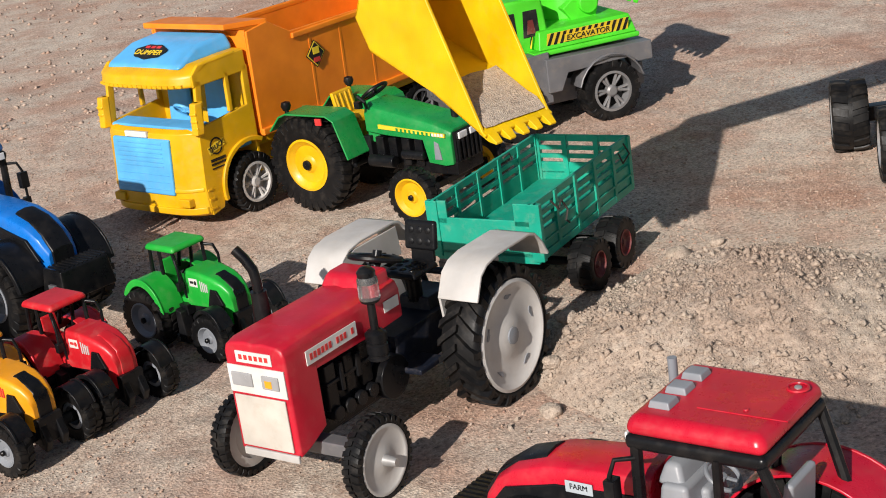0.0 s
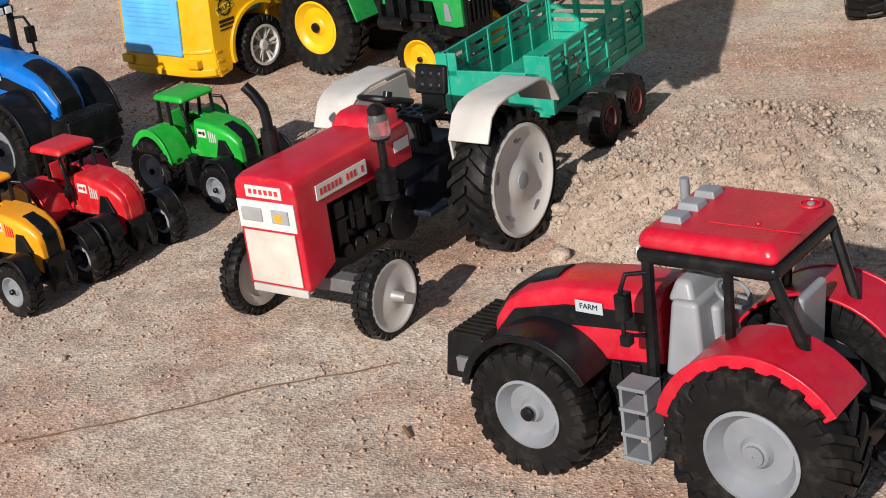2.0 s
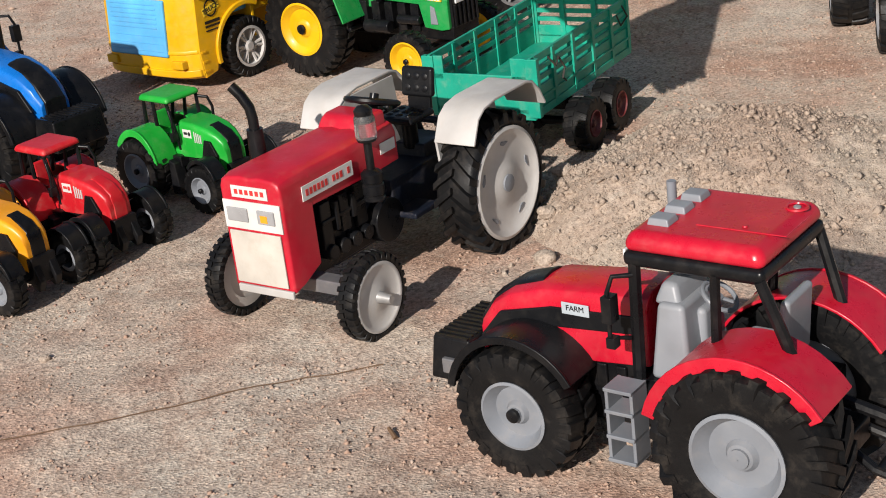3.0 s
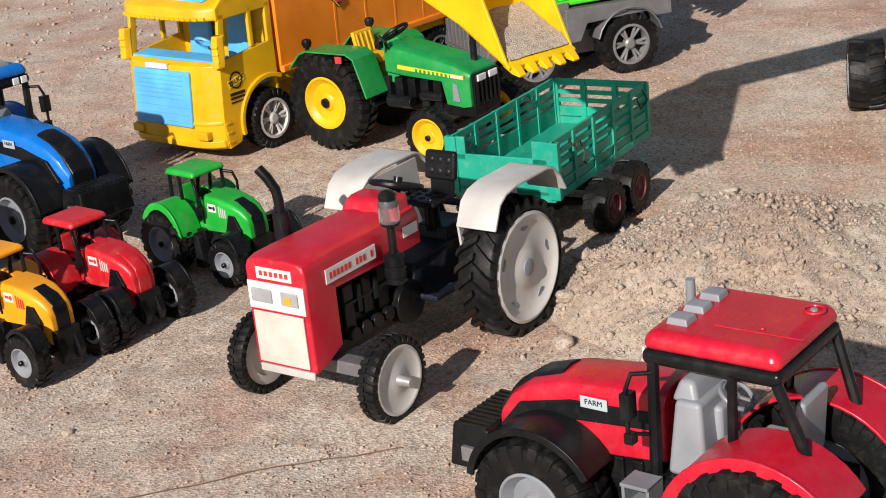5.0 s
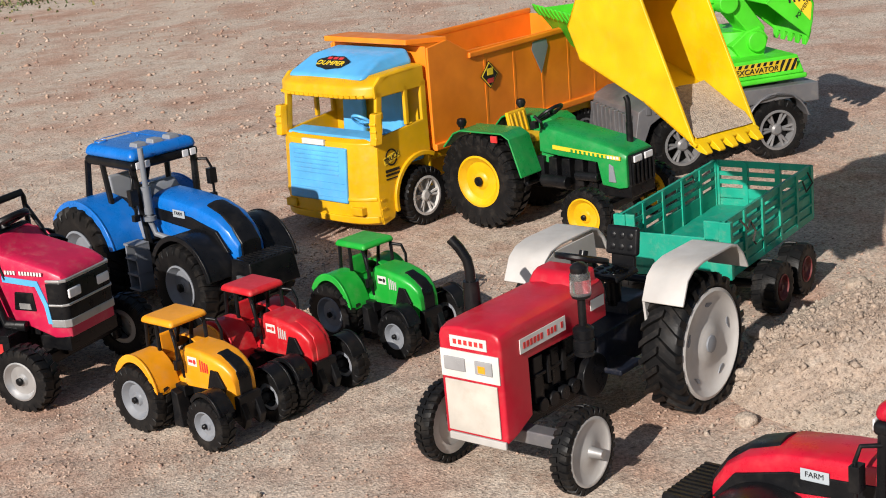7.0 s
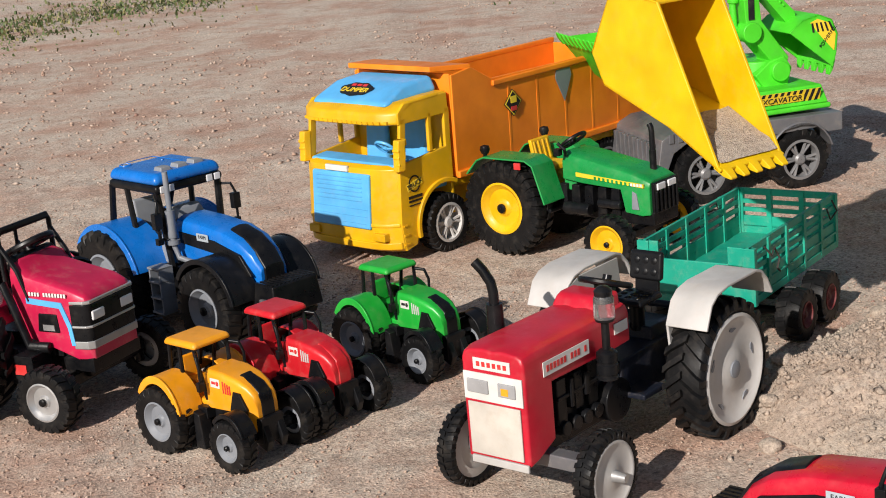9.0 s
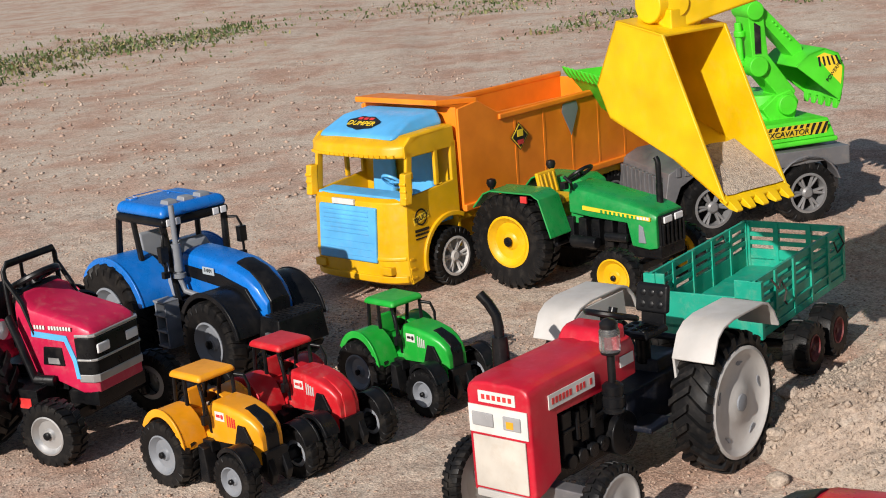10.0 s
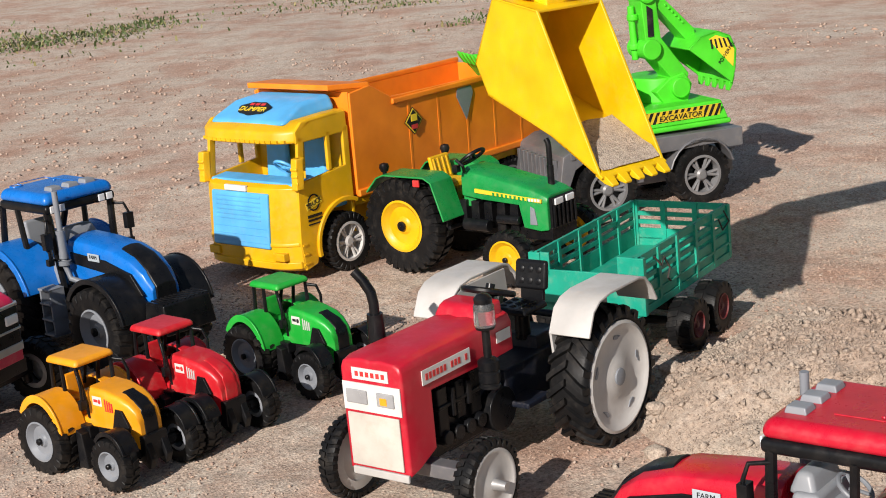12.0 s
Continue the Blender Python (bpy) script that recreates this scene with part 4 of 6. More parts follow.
# ---- teal trailer ----
def trailer(m):
    t = thing("toy_trailer", m, "teal green plastic toy trailer with slatted sides on sand", "toy trailer")
    L, W, z0, z1 = 0.079, 0.0350, 0.036, 0.071
    bm = B()
    box(bm, -L, L, -W, W, z0, z0 + 0.003)
    put("floor", bm, TEAL, t, bevel=0.0005)
    def rail_side(name, axis, at, a, b, sgn):
        bm = B()
        def bx(u0, u1, w0, w1, za, zb):
            if axis == "y":
                box(bm, u0, u1, min(at + sgn * w0, at + sgn * w1), max(at + sgn * w0, at + sgn * w1), za, zb)
            else:
                box(bm, min(at + sgn * w0, at + sgn * w1), max(at + sgn * w0, at + sgn * w1), u0, u1, za, zb)
        bx(a, b, 0, 0.002, z0, z0 + 0.0155)
        bx(a, b, -0.001, 0.002, z0 - 0.003, z0 + 0.002)
        bx(a, b, -0.0012, 0.002, z0 + 0.0075, z0 + 0.009)
        panel = put(name, bm, TEAL, t, bevel=0.0003)
        for za, zb in ((z0 + 0.0185, z0 + 0.0215), (z0 + 0.0245, z0 + 0.0275), (z1 - 0.0042, z1 + 0.0004)):
            bm = B()
            bx(a, b, 0, 0.002, za, zb)
            put("rail", bm, TEAL, panel)
        n = 5 if axis == "y" else 3
        for k in range(n + 1):
            u = a + (b - a) * k / n
            u0, u1 = (u, u + 0.0045) if k == 0 else ((u - 0.0045, u) if k == n else (u - 0.0018, u + 0.0018))
            bm = B()
            bx(u0, u1, -0.0012, 0.0028, z0 - 0.001, z1)
            put("post", bm, TEAL, panel)
    rail_side("side_panel", "y", W, -L, L, -1)
    rail_side("side_panel", "y", -W, -L, L, 1)
    rail_side("tail_gate", "x", -L, -W, W, 1)
    bm = B()
    box(bm, L - 0.002, L, -W, W, z0 - 0.004, z0 + 0.024)
    for s in (1, -1):
        box(bm, L - 0.0035, L + 0.0012, s * W - 0.004, s * W + 0.004, z0 - 0.002, z1)
        box(bm, L - 0.0022, L, s * W - s * 0.012 - 0.002, s * W, z0 + 0.02, z1)
    put("front_panel", bm, TEAL, t, bevel=0.0005)
    bm = B()
    box(bm, -0.06, 0.07, -0.013, 0.013, z0 - 0.010, z0 - 0.0005)
    box(bm, -0.045, 0.062, -0.02, 0.02, z0 - 0.006, z0 - 0.0005)
    tube(bm, [(0.06, 0, 0.03), (0.088, 0, 0.034), (0.105, 0, 0.039)], 0.003, 8)
    for x in (-0.014, 0.030):
        rod(bm, (x, -0.043, 0.0172), (x, 0.043, 0.0172), 0.003)
        box(bm, x - 0.005, x + 0.005, -0.016, 0.016, 0.012, z0 - 0.004)
    put("underframe", bm, BLACK, t, "black underframe", 0.0006)
    for x in (-0.014, 0.030):
        for s in (1, -1):
            wheel(t, x, s * 0.0455, 0.0178, 0.0165, 0.0088, MAROON, 16, "block", 0.003, 0.002)
    bm = B()
    tube(bm, [(0.058, W + 0.002, 0.067), (0.052, W + 0.004, 0.060), (0.046, W + 0.0035, 0.064), (0.040, W + 0.0045, 0.056), (0.043, W + 0.004, 0.050), (0.036, W + 0.003, 0.046)], 0.0007, 6)
    tube(bm, [(-0.02, -W - 0.002, 0.07), (-0.026, -W - 0.003, 0.064), (-0.033, -W + 0.004, 0.066), (-0.03, -W + 0.004, 0.071), (-0.022, -W + 0.003, 0.07)], 0.0007, 6)
    tube(bm, [(-0.062, W + 0.003, 0.070), (-0.066, W + 0.005, 0.062), (-0.056, W + 0.004, 0.058), (-0.052, W + 0.003, 0.066)], 0.0006, 6)
    put("wire_tie", bm, WIRE, t, "twisted dark wire ties")
    return t


resized(trailer(pose(0.1058, 0.1318, 0, 0, 0, -121.1)), 0.95, 1.062, 1.03)


# ---- dark green open tractor ----
def green_tractor(m):
    t = thing("green_toy_tractor", m, "dark green open toy tractor with yellow wheels on sand", "toy tractor")
    for s in (1, -1):
        wheel(t, 0, s * 0.036, 0.0400, 0.021, 0.0212, YELLOW, 30, "block", 0.004, 0.004, hub=BLACK)
        wheel(t, 0.109, s * 0.0465, 0.0225, 0.0125, 0.0150, YELLOW, 22, "block", 0.003, 0.0022, hub=BLACK)
        bm = B()
        sheet(bm, [(-0.036, 0.066), (-0.024, 0.0785), (-0.016, 0.0815), (0.027, 0.0815), (0.035, 0.077), (0.0455, 0.046)], s * 0.0185, s * 0.046, 0.0016)
        prism(bm, [(-0.02, 0.081), (0.0275, 0.081), (0.0345, 0.0765), (0.0450, 0.046), (0.038, 0.045), (0.020, 0.062), (-0.010, 0.064)], s * 0.0185, s * 0.0200)
        fd = put("fender", bm, DEEPGREEN, t, "dark green flat-topped fender", 0.0007)
        bm = B()
        box(bm, 0.017, 0.0235, s * 0.0455, s * 0.0472, 0.0735, 0.0790)
        put("reflector", bm, REDINK, fd, "red reflector", 0.0003)
        bm = B()
        rod(bm, (-0.018, s * 0.040, 0.080), (-0.018, s * 0.040, 0.084), 0.0018)
        lathe(bm, [(0.0002, -0.0042), (0.003, -0.0034), (0.0044, 0), (0.0036, 0.003), (0.0002, 0.004)], 14, "z", (-0.018, s * 0.040, 0.0865))
        put("lamp", bm, BLACK, fd, "round black lamp")
        bm = B()
        prism(bm, [(0.060, 0.0690), (0.125, 0.0640), (0.125, 0.0612), (0.060, 0.0657)], s * 0.0200, s * 0.0216)
        put("stripe", bm, YELLOWINK, t, "yellow side stripe")
        bm = B()
        for k in range(9):
            prism(bm, [(0.078 + 0.0042 * k, 0.0645 - 0.0003 * k), (0.0800 + 0.0042 * k, 0.0643 - 0.0003 * k), (0.0800 + 0.0042 * k, 0.0668 - 0.0003 * k), (0.078 + 0.0042 * k, 0.0670 - 0.0003 * k)], s * 0.0214, s * 0.0220)
        put("print", bm, DEEPGREEN, t)
        bm = B()
        for k in range(4):
            prism(bm, [(0.113 + 0.003 * k, 0.0622), (0.115 + 0.003 * k, 0.0620), (0.115 + 0.003 * k, 0.0642), (0.113 + 0.003 * k, 0.0644)], s * 0.0214, s * 0.0221)
        put("print", bm, PAPER, t)
        bm = B()
        prism(bm, [(0.113, 0.043), (0.120, 0.043), (0.118, 0.056), (0.114, 0.058)], s * 0.0200, s * 0.0217)
        put("side_vent", bm, GREY, t, "scuffed pale vent", 0.0005)
    def sec(x, hw, z0, z1, r):
        return [(x, -hw, z0), (x, -hw, z1 - r), (x, -hw + r * 0.3, z1 - r * 0.3), (x, -hw + r, z1), (x, hw - r, z1), (x, hw - r * 0.3, z1 - r * 0.3), (x, hw, z1 - r), (x, hw, z0)]
    bm = B()
    loft(bm, [sec(0.045, 0.0190, 0.062, 0.0845, 0.008), sec(0.066, 0.0205, 0.060, 0.0820, 0.009), sec(0.103, 0.0210, 0.058, 0.0750, 0.009), sec(0.107, 0.0212, 0.040, 0.0745, 0.009), sec(0.122, 0.0205, 0.038, 0.0700, 0.008), sec(0.1290, 0.0192, 0.039, 0.0665, 0.006)])
    put("hood", bm, DEEPGREEN, t, "glossy dark green bonnet", 0.0008)
    bm = B()
    box(bm, 0.1290, 0.1315, -0.0165, 0.0165, 0.0395, 0.0645)
    for k in range(6):
        y = -0.014 + 0.0056 * k
        box(bm, 0.1310, 0.1330, y - 0.0011, y + 0.0011, 0.0405, 0.0575)
    gr = put("grille", bm, BLACK, t, "black slatted grille", 0.0004)
    for y in (-0.0075, 0.0075):
        bm = B()
        box(bm, 0.1313, 0.1331, y - 0.0055, y + 0.0055, 0.0580, 0.0635)
        put("headlamp", bm, LAMP, gr, "clear headlamp", 0.0008)
    bm = B()
    box(bm, -0.018, 0.11, -0.0125, 0.0125, 0.030, 0.052)
    for k in range(5):
        box(bm, 0.04 + 0.013 * k, 0.048 + 0.013 * k, -0.019, 0.019, 0.036, 0.058)
    rod(bm, (0.05, -0.024, 0.040), (0.075, -0.024, 0.040), 0.005)
    rod(bm, (0.05, 0.024, 0.040), (0.075, 0.024, 0.040), 0.005)
    rod(bm, (0.082, -0.022, 0.046), (0.104, -0.022, 0.046), 0.0036)
    box(bm, 0.09, 0.131, -0.017, 0.017, 0.030, 0.041)
    box(bm, 0.104, 0.114, -0.045, 0.045, 0.0195, 0.0255)
    rod(bm, (0, -0.034, 0.039), (0, 0.034, 0.039), 0.006)
    box(bm, 0.012, 0.042, -0.034, 0.034, 0.036, 0.0395)
    put("chassis", bm, BLACK, t, "black moulded engine and chassis", 0.0009)
    bm = B()
    rod(bm, (0.118, 0.004, 0.068), (0.118, 0.004, 0.086), 0.0028)
    tube(bm, [(0.118, 0.004, 0.084), (0.118, 0.004, 0.101), (0.1175, 0.004, 0.1045), (0.116, 0.004, 0.107)], 0.0023, 10)
    put("exhaust", bm, BLACK, t, "black upright exhaust")
    bm = B()
    box(bm, 0.012, 0.034, -0.0125, 0.0125, 0.0665, 0.0710, 0.001)
    prism(bm, [(0.009, 0.070), (0.013, 0.070), (0.0085, 0.0900), (0.005, 0.0900)], -0.012, 0.012)
    box(bm, 0.014, 0.028, -0.005, 0.005, 0.050, 0.067)
    for y in (-0.0085, -0.003, 0.003, 0.0085):
        prism(bm, [(0.0115, 0.072), (0.0135, 0.072), (0.0095, 0.0885), (0.0075, 0.0885)], y - 0.0014, y + 0.0014)
    put("seat", bm, YELLOW, t, "yellow ribbed seat", 0.0012)
    bm = B()
    box(bm, 0.042, 0.056, -0.0155, 0.0155, 0.052, 0.0835, 0.003)
    put("dash", bm, DEEPGREEN, t, bevel=0.0015)
    steering_wheel(t, (0.043, 0, 0.0900), 0.0115, -35, BLACK)
    bm = B()
    tube(bm, [(0.05, -0.02, 0.082), (0.052, -0.024, 0.088), (0.047, -0.026, 0.093)], 0.0014, 6)
    box(bm, 0.0445, 0.0495, -0.0285, -0.0235, 0.083, 0.0885)
    put("lever", bm, BLACK, t)
    return t


green_tractor(pose(-0.0374, 0.3777, 0, 0, 0, -38))


# ---- dumper truck ----
def dumper(m):
    t = thing("toy_dumper_truck", m, "yellow toy dumper truck with orange bed and blue grille on sand", "toy truck")
    W = 0.059
    for s in (1, -1):
        wheel(t, 0.004, s * 0.0535, 0.0252, 0.018, 0.0165, WHITE, 26, "block", 0.004, 0.003, "spoke", backing=CREAM)
        wheel(t, -0.232, s * 0.046, 0.0265, 0.022, 0.0165, DARKGREY, 26, "block", 0.004, 0.003, "spoke", backing=BLACK)
    # cab side walls with window openings: lower shell, pillars, header
    arch = arc(0.0045, 0.0265, 0.0335, 115, 0, 14)
    for s in (1, -1):
        bm = B()
        y0, y1 = (W - 0.0035, W) if s > 0 else (-W, -W + 0.0035)
        prism(bm, arch + [(0.042, 0.014), (0.056, 0.011), (0.0595, 0.035), (0.0555, 0.084), (-0.010, 0.090)], y0, y1)
        side = put("cab_side", bm, YELLOW, t, bevel=0.0008)
        bm = B()
        ring_o, ring_i = arc(0.0045, 0.0265, 0.0370, 118, -12, 18), arc(0.0045, 0.0265, 0.0330, 118, -12, 18)
        prism(bm, ring_o + ring_i[::-1], s * (W - 0.0005), s * (W + 0.0028))
        put("wheel_arch", bm, YELLOW, side, bevel=0.0008)
        for x0, x1, k in ((-0.010, -0.003, 0.0), (0.013, 0.0175, 0.0), (0.0365, 0.0435, 1.0)):
            bm = B()
            lean = 0.0065 if k else -0.001
            zb = 0.083 if k else 0.0885
            loft(bm, [[(x0 + a, y0, z), (x1 + a, y0, z), (x1 + a, y1, z), (x0 + a, y1, z)] for a, z in ((0.012 if k else 0.0, zb), (lean, 0.122))])
            put("window_post", bm, YELLOW, side, bevel=0.0008)
        bm = B()
        prism(bm, [(-0.010, 0.117), (-0.0095, 0.135), (0.044, 0.134), (0.0525, 0.127), (0.0525, 0.117)], y0, y1)
        put("header", bm, YELLOW, side, bevel=0.001)
        bm = B()
        for k in range(3):
            box(bm, 0.051 + 0.001 * k, 0.0575, s * (W - 0.0003), s * (W + 0.0008), 0.016 + 0.008 * k, 0.0175 + 0.008 * k)
        put("groove", bm, YELLOW, side)
        # sticker with the word
        mm = T3(0.0400, s * (W + 0.0002), 0.0620) @ (SIDE_L if s > 0 else SIDE_R)
        bm = B()
        lathe(bm, [(0.0072, 0.0), (0.0072, 0.0003), (0.0058, 0.0003), (0.0058, 0.0)], 24, "z")
        bmesh.ops.transform(bm, matrix=mm @ T3(0, 0.004, 0), verts=bm.verts)
        st = put("sticker", bm, INK, side, "round sticker printed TRUCK")
        bm = B()
        plate(bm, mm @ T3(0, 0.0035, 0) @ pose(0, 0, 0, 0, 0, 14), 0.019, 0.0062, 0.0003)
        put("sticker_ground", bm, YELLOWINK, st)
        lettering("TRUCK", 0.0058, INK, st, mm @ T3(0, 0.0035, 0.0004) @ pose(0, 0, 0, 0, 0, 14))
        bm = B()
        for k, h in ((0, 0.0024), (1, 0.0018), (2, 0.0012)):
            plate(bm, mm @ T3(0.0, -0.0070 - 0.0034 * k, 0), 0.017, h, 0.0003)
        put("sticker_lines", bm, INK, st)
        # mirror
        bm = B()
        loft(bm, [[(0.053 + a, s * (W - 0.004), z), (0.060 + a, s * (W - 0.002), z), (0.060 + a, s * (W + 0.005), z), (0.052 + a, s * (W + 0.006), z)] for a, z in ((0.002, 0.080), (0.001, 0.086), (0.0, 0.100), (-0.001, 0.106))])
        box(bm, 0.048, 0.056, s * (W - 0.003), s * (W + 0.004), 0.100, 0.106)
        for k in range(3):
            box(bm, 0.0590, 0.0612, s * (W - 0.002), s * (W + 0.0055), 0.084 + 0.006 * k, 0.087 + 0.006 * k)
        put("mirror", bm, YELLOW, t, bevel=0.0014)
    # front
    bm = B()
    def bowed(bm, prof, y0, y1, n=14):
        """The outline swept across the cab, its corners rounded back."""
        rings = []
        for i in range(n + 1):
            y = y0 + (y1 - y0) * i / n
            back = 0.0125 * abs(y / W) ** 5
            rings.append([(x - back, y, z) for x, z in prof])
        loft(bm, rings)
    bowed(bm, [(0.066, 0.011), (0.070, 0.014), (0.0715, 0.034), (0.0665, 0.081), (0.060, 0.084), (0.059, 0.080), (0.064, 0.034), (0.061, 0.013)], -W + 0.0004, W - 0.0004)
    fr = put("cab_front", bm, YELLOW, t, bevel=0.0008)
    bm = B()
    bowed(bm, [(0.0695, 0.0315), (0.0725, 0.033), (0.0718, 0.036), (0.068, 0.0365)], -W + 0.001, W - 0.001)
    bowed(bm, [(0.069, 0.0135), (0.0720, 0.0135), (0.0725, 0.0195), (0.069, 0.0195)], -W + 0.001, W - 0.001)
    for y in (-0.042, 0.042):
        box(bm, 0.065, 0.0722, y - 0.007, y + 0.007, 0.021, 0.028)
    put("bumper", bm, YELLOW, fr, bevel=0.0008)
    bm = B()
    prism(bm, [(0.0700, 0.030), (0.0735, 0.031), (0.0690, 0.0765), (0.0655, 0.077)], -0.040, 0.033)
    gr = put("grille_panel", bm, SKYBLUE, t, "sky blue ribbed grille panel", 0.0012)
    bm = B()
    for k in range(6):
        z = 0.0535 + 0.0038 * k
        x = 0.0738 - (z - 0.026) * 0.095
        box(bm, x - 0.0012, x + 0.0005, -0.034, 0.024, z, z + 0.0019)
    for k in range(3):
        z = 0.035 + 0.006 * k
        x = 0.0738 - (z - 0.026) * 0.095
        box(bm, x - 0.0012, x + 0.0004, -0.038, 0.031, z, z + 0.0008)
    put("grille_rib", bm, SKYBLUE, gr, bevel=0.0004)
    bm = B()
    box(bm, 0.0660, 0.0692, -0.022, 0.006, 0.0775, 0.0825)
    put("number_board", bm, PAPER, t, "blank pale board", 0.0006)
    # cab back wall, roof, visor
    bm = B()
    box(bm, -0.0105, -0.007, -W + 0.001, W - 0.001, 0.030, 0.134)
    put("cab_back", bm, YELLOW, t, bevel=0.0008)
    bm = B()
    bowed(bm, [(0.012, 0.131), (0.012, 0.1365), (0.050, 0.1350), (0.0635, 0.1275), (0.0655, 0.1180), (0.0600, 0.1170), (0.0585, 0.125), (0.045, 0.1305)], -W, W)
    box(bm, -0.0095, 0.020, -W + 0.0006, W - 0.0006, 0.1305, 0.1362)
    put("roof", bm, YELLOW, t, bevel=0.0022, seg=3)
    for k in range(17):
        y = -0.050 + 0.00625 * k
        xk = -0.0125 * abs(y / W) ** 5
        bm = B()
        box(bm, 0.0630 + xk, 0.0656 + xk, y - 0.0024, y + 0.0024, 0.1186, 0.1210)
        put("visor_rib", bm, YELLOW, t)
    bm = B()
    loft(bm, [[(-0.008, -0.050, 0.1345), (0.056, -0.049, 0.1315), (0.056, 0.049, 0.1315), (-0.008, 0.050, 0.1345)],
              [(-0.008, -0.049, 0.1395), (0.051, -0.047, 0.1360), (0.051, 0.047, 0.1360), (-0.008, 0.049, 0.1395)],
              [(-0.008, -0.044, 0.1490), (0.026, -0.044, 0.1465), (0.026, 0.044, 0.1465), (-0.008, 0.044, 0.1490)]])
    deflector = put("roof_fairing", bm, SKYBLUE, t, "sky blue roof fairing", 0.004, seg=4)
    slope = T3(0.0385, -0.004, 0.1422) @ pose(0, 0, 0, 0, 22.8, 0) @ pose(0, 0, 0, 0, 0, 90)
    bm = B()
    loft(bm, [[(0.0195 * math.cos(a) * (1 + 0.06 * math.sin(5 * a)), 0.0095 * math.sin(a) * (1 + 0.08 * math.sin(7 * a)), z) for a in [2 * math.pi * k / 28 for k in range(28)]] for z in (0.0, 0.0007)])
    bmesh.ops.transform(bm, matrix=slope, verts=bm.verts)
    dec = put("roof_sticker", bm, INK, deflector, "dark sticker printed DUMPER in yellow")
    lettering("DUMPER", 0.0088, YELLOWINK, dec, slope @ T3(0, -0.002, 0.0009))
    bm = B()
    for k, c in ((0, 0), (1, 0), (2, 0)):
        plate(bm, slope @ T3(-0.007 + 0.007 * k, 0.0055, 0.0006), 0.005, 0.003, 0.0004)
    put("sticker_spot", bm, REDINK, dec)
    # interior
    bm = B()
    box(bm, -0.006, 0.056, -W + 0.005, W - 0.005, 0.054, 0.061)
    prism(bm, [(0.034, 0.058), (0.056, 0.058), (0.057, 0.0845), (0.038, 0.086)], -W + 0.006, W - 0.006)
    put("dashboard", bm, SKYBLUE, t, "sky blue dashboard", 0.0015)
    for y in (-0.024, 0.026):
        bm = B()
        box(bm, 0.000, 0.026, y - 0.014, y + 0.014, 0.060, 0.074)
        prism(bm, [(-0.004, 0.068), (0.005, 0.068), (0.001, 0.113), (-0.005, 0.115)], y - 0.0135, y + 0.0135)
        put("seat", bm, SKYBLUE, t, "sky blue seat", 0.004)
    steering_wheel(t, (0.036, 0.024, 0.093), 0.010, -40, SKYBLUE)
    # frame
    bm = B()
    box(bm, -0.300, 0.03, -0.034, 0.034, 0.028, 0.050)
    box(bm, -0.302, -0.012, -0.056, 0.056, 0.051, 0.0595)
    put("frame", bm, YELLOW, t, "yellow under-frame", 0.0015)
    bm = B()
    for y in (-0.05, 0.05):
        box(bm, -0.192, -0.178, y - 0.006, y + 0.006, 0.018, 0.045)
        box(bm, -0.285, -0.271, y - 0.006, y + 0.006, 0.018, 0.0505)
    put("mud_guard", bm, ORANGE, t, bevel=0.001)
    # tipping bed
    x0, x1, hw, zb, zt = -0.300, -0.014, 0.062, 0.060, 0.134
    def wall(name, pts_o, n, parent, label="", deep=0.0025):
        bm = B()
        n = Vector(n) * deep
        loft(bm, [[tuple(p) for p in pts_o], [tuple(Vector(p) + n) for p in pts_o]])
        return put(name, bm, ORANGE, parent, label, 0.0008)
    bed = wall("tipping_bed", [(x0, -hw + 0.003, zb), (x1, -hw + 0.003, zb), (x1, hw - 0.003, zb), (x0, hw - 0.003, zb)], (0, 0, 1), t, "orange ribbed tipping bed")
    for s in (1, -1):
        wall("side_wall", [(x0, s * (hw - 0.002), zb), (x1, s * (hw - 0.002), zb), (x1, s * hw, 0.148), (-0.040, s * hw, 0.151), (-0.066, s * hw, zt + 0.003), (x0, s * hw, zt)], (0, -s, 0), bed)
        bm = B()
        box(bm, x0 - 0.001, -0.066, *((hw - 0.003, hw + 0.0022) if s > 0 else (-hw - 0.0022, -hw + 0.003)), zt - 0.004, zt + 0.001)
        put("top_rail", bm, ORANGE, bed, bevel=0.001)
        bm = B()
        box(bm, x0, x1, *((hw - 0.004, hw + 0.001) if s > 0 else (-hw - 0.001, -hw + 0.004)), zb - 0.001, zb + 0.005)
        put("bottom_rail", bm, ORANGE, bed, bevel=0.001)
    wall("front_wall", [(x1, -hw + 0.003, zb), (x1, hw - 0.003, zb), (x1, hw - 0.003, 0.149), (x1, -hw + 0.003, 0.149)], (-1, 0, 0), bed)
    wall("tail_wall", [(x0, -hw + 0.003, zb), (x0, hw - 0.003, zb), (x0, hw - 0.003, zt - 0.004), (x0, -hw + 0.003, zt - 0.004)], (1, 0, 0), bed)
    wall("cab_guard", [(-0.040, -hw, 0.149), (-0.040, hw, 0.149), (0.002, hw - 0.010, 0.1525), (0.002, -hw + 0.010, 0.1525)], (0, 0, 1), bed, deep=0.0048)
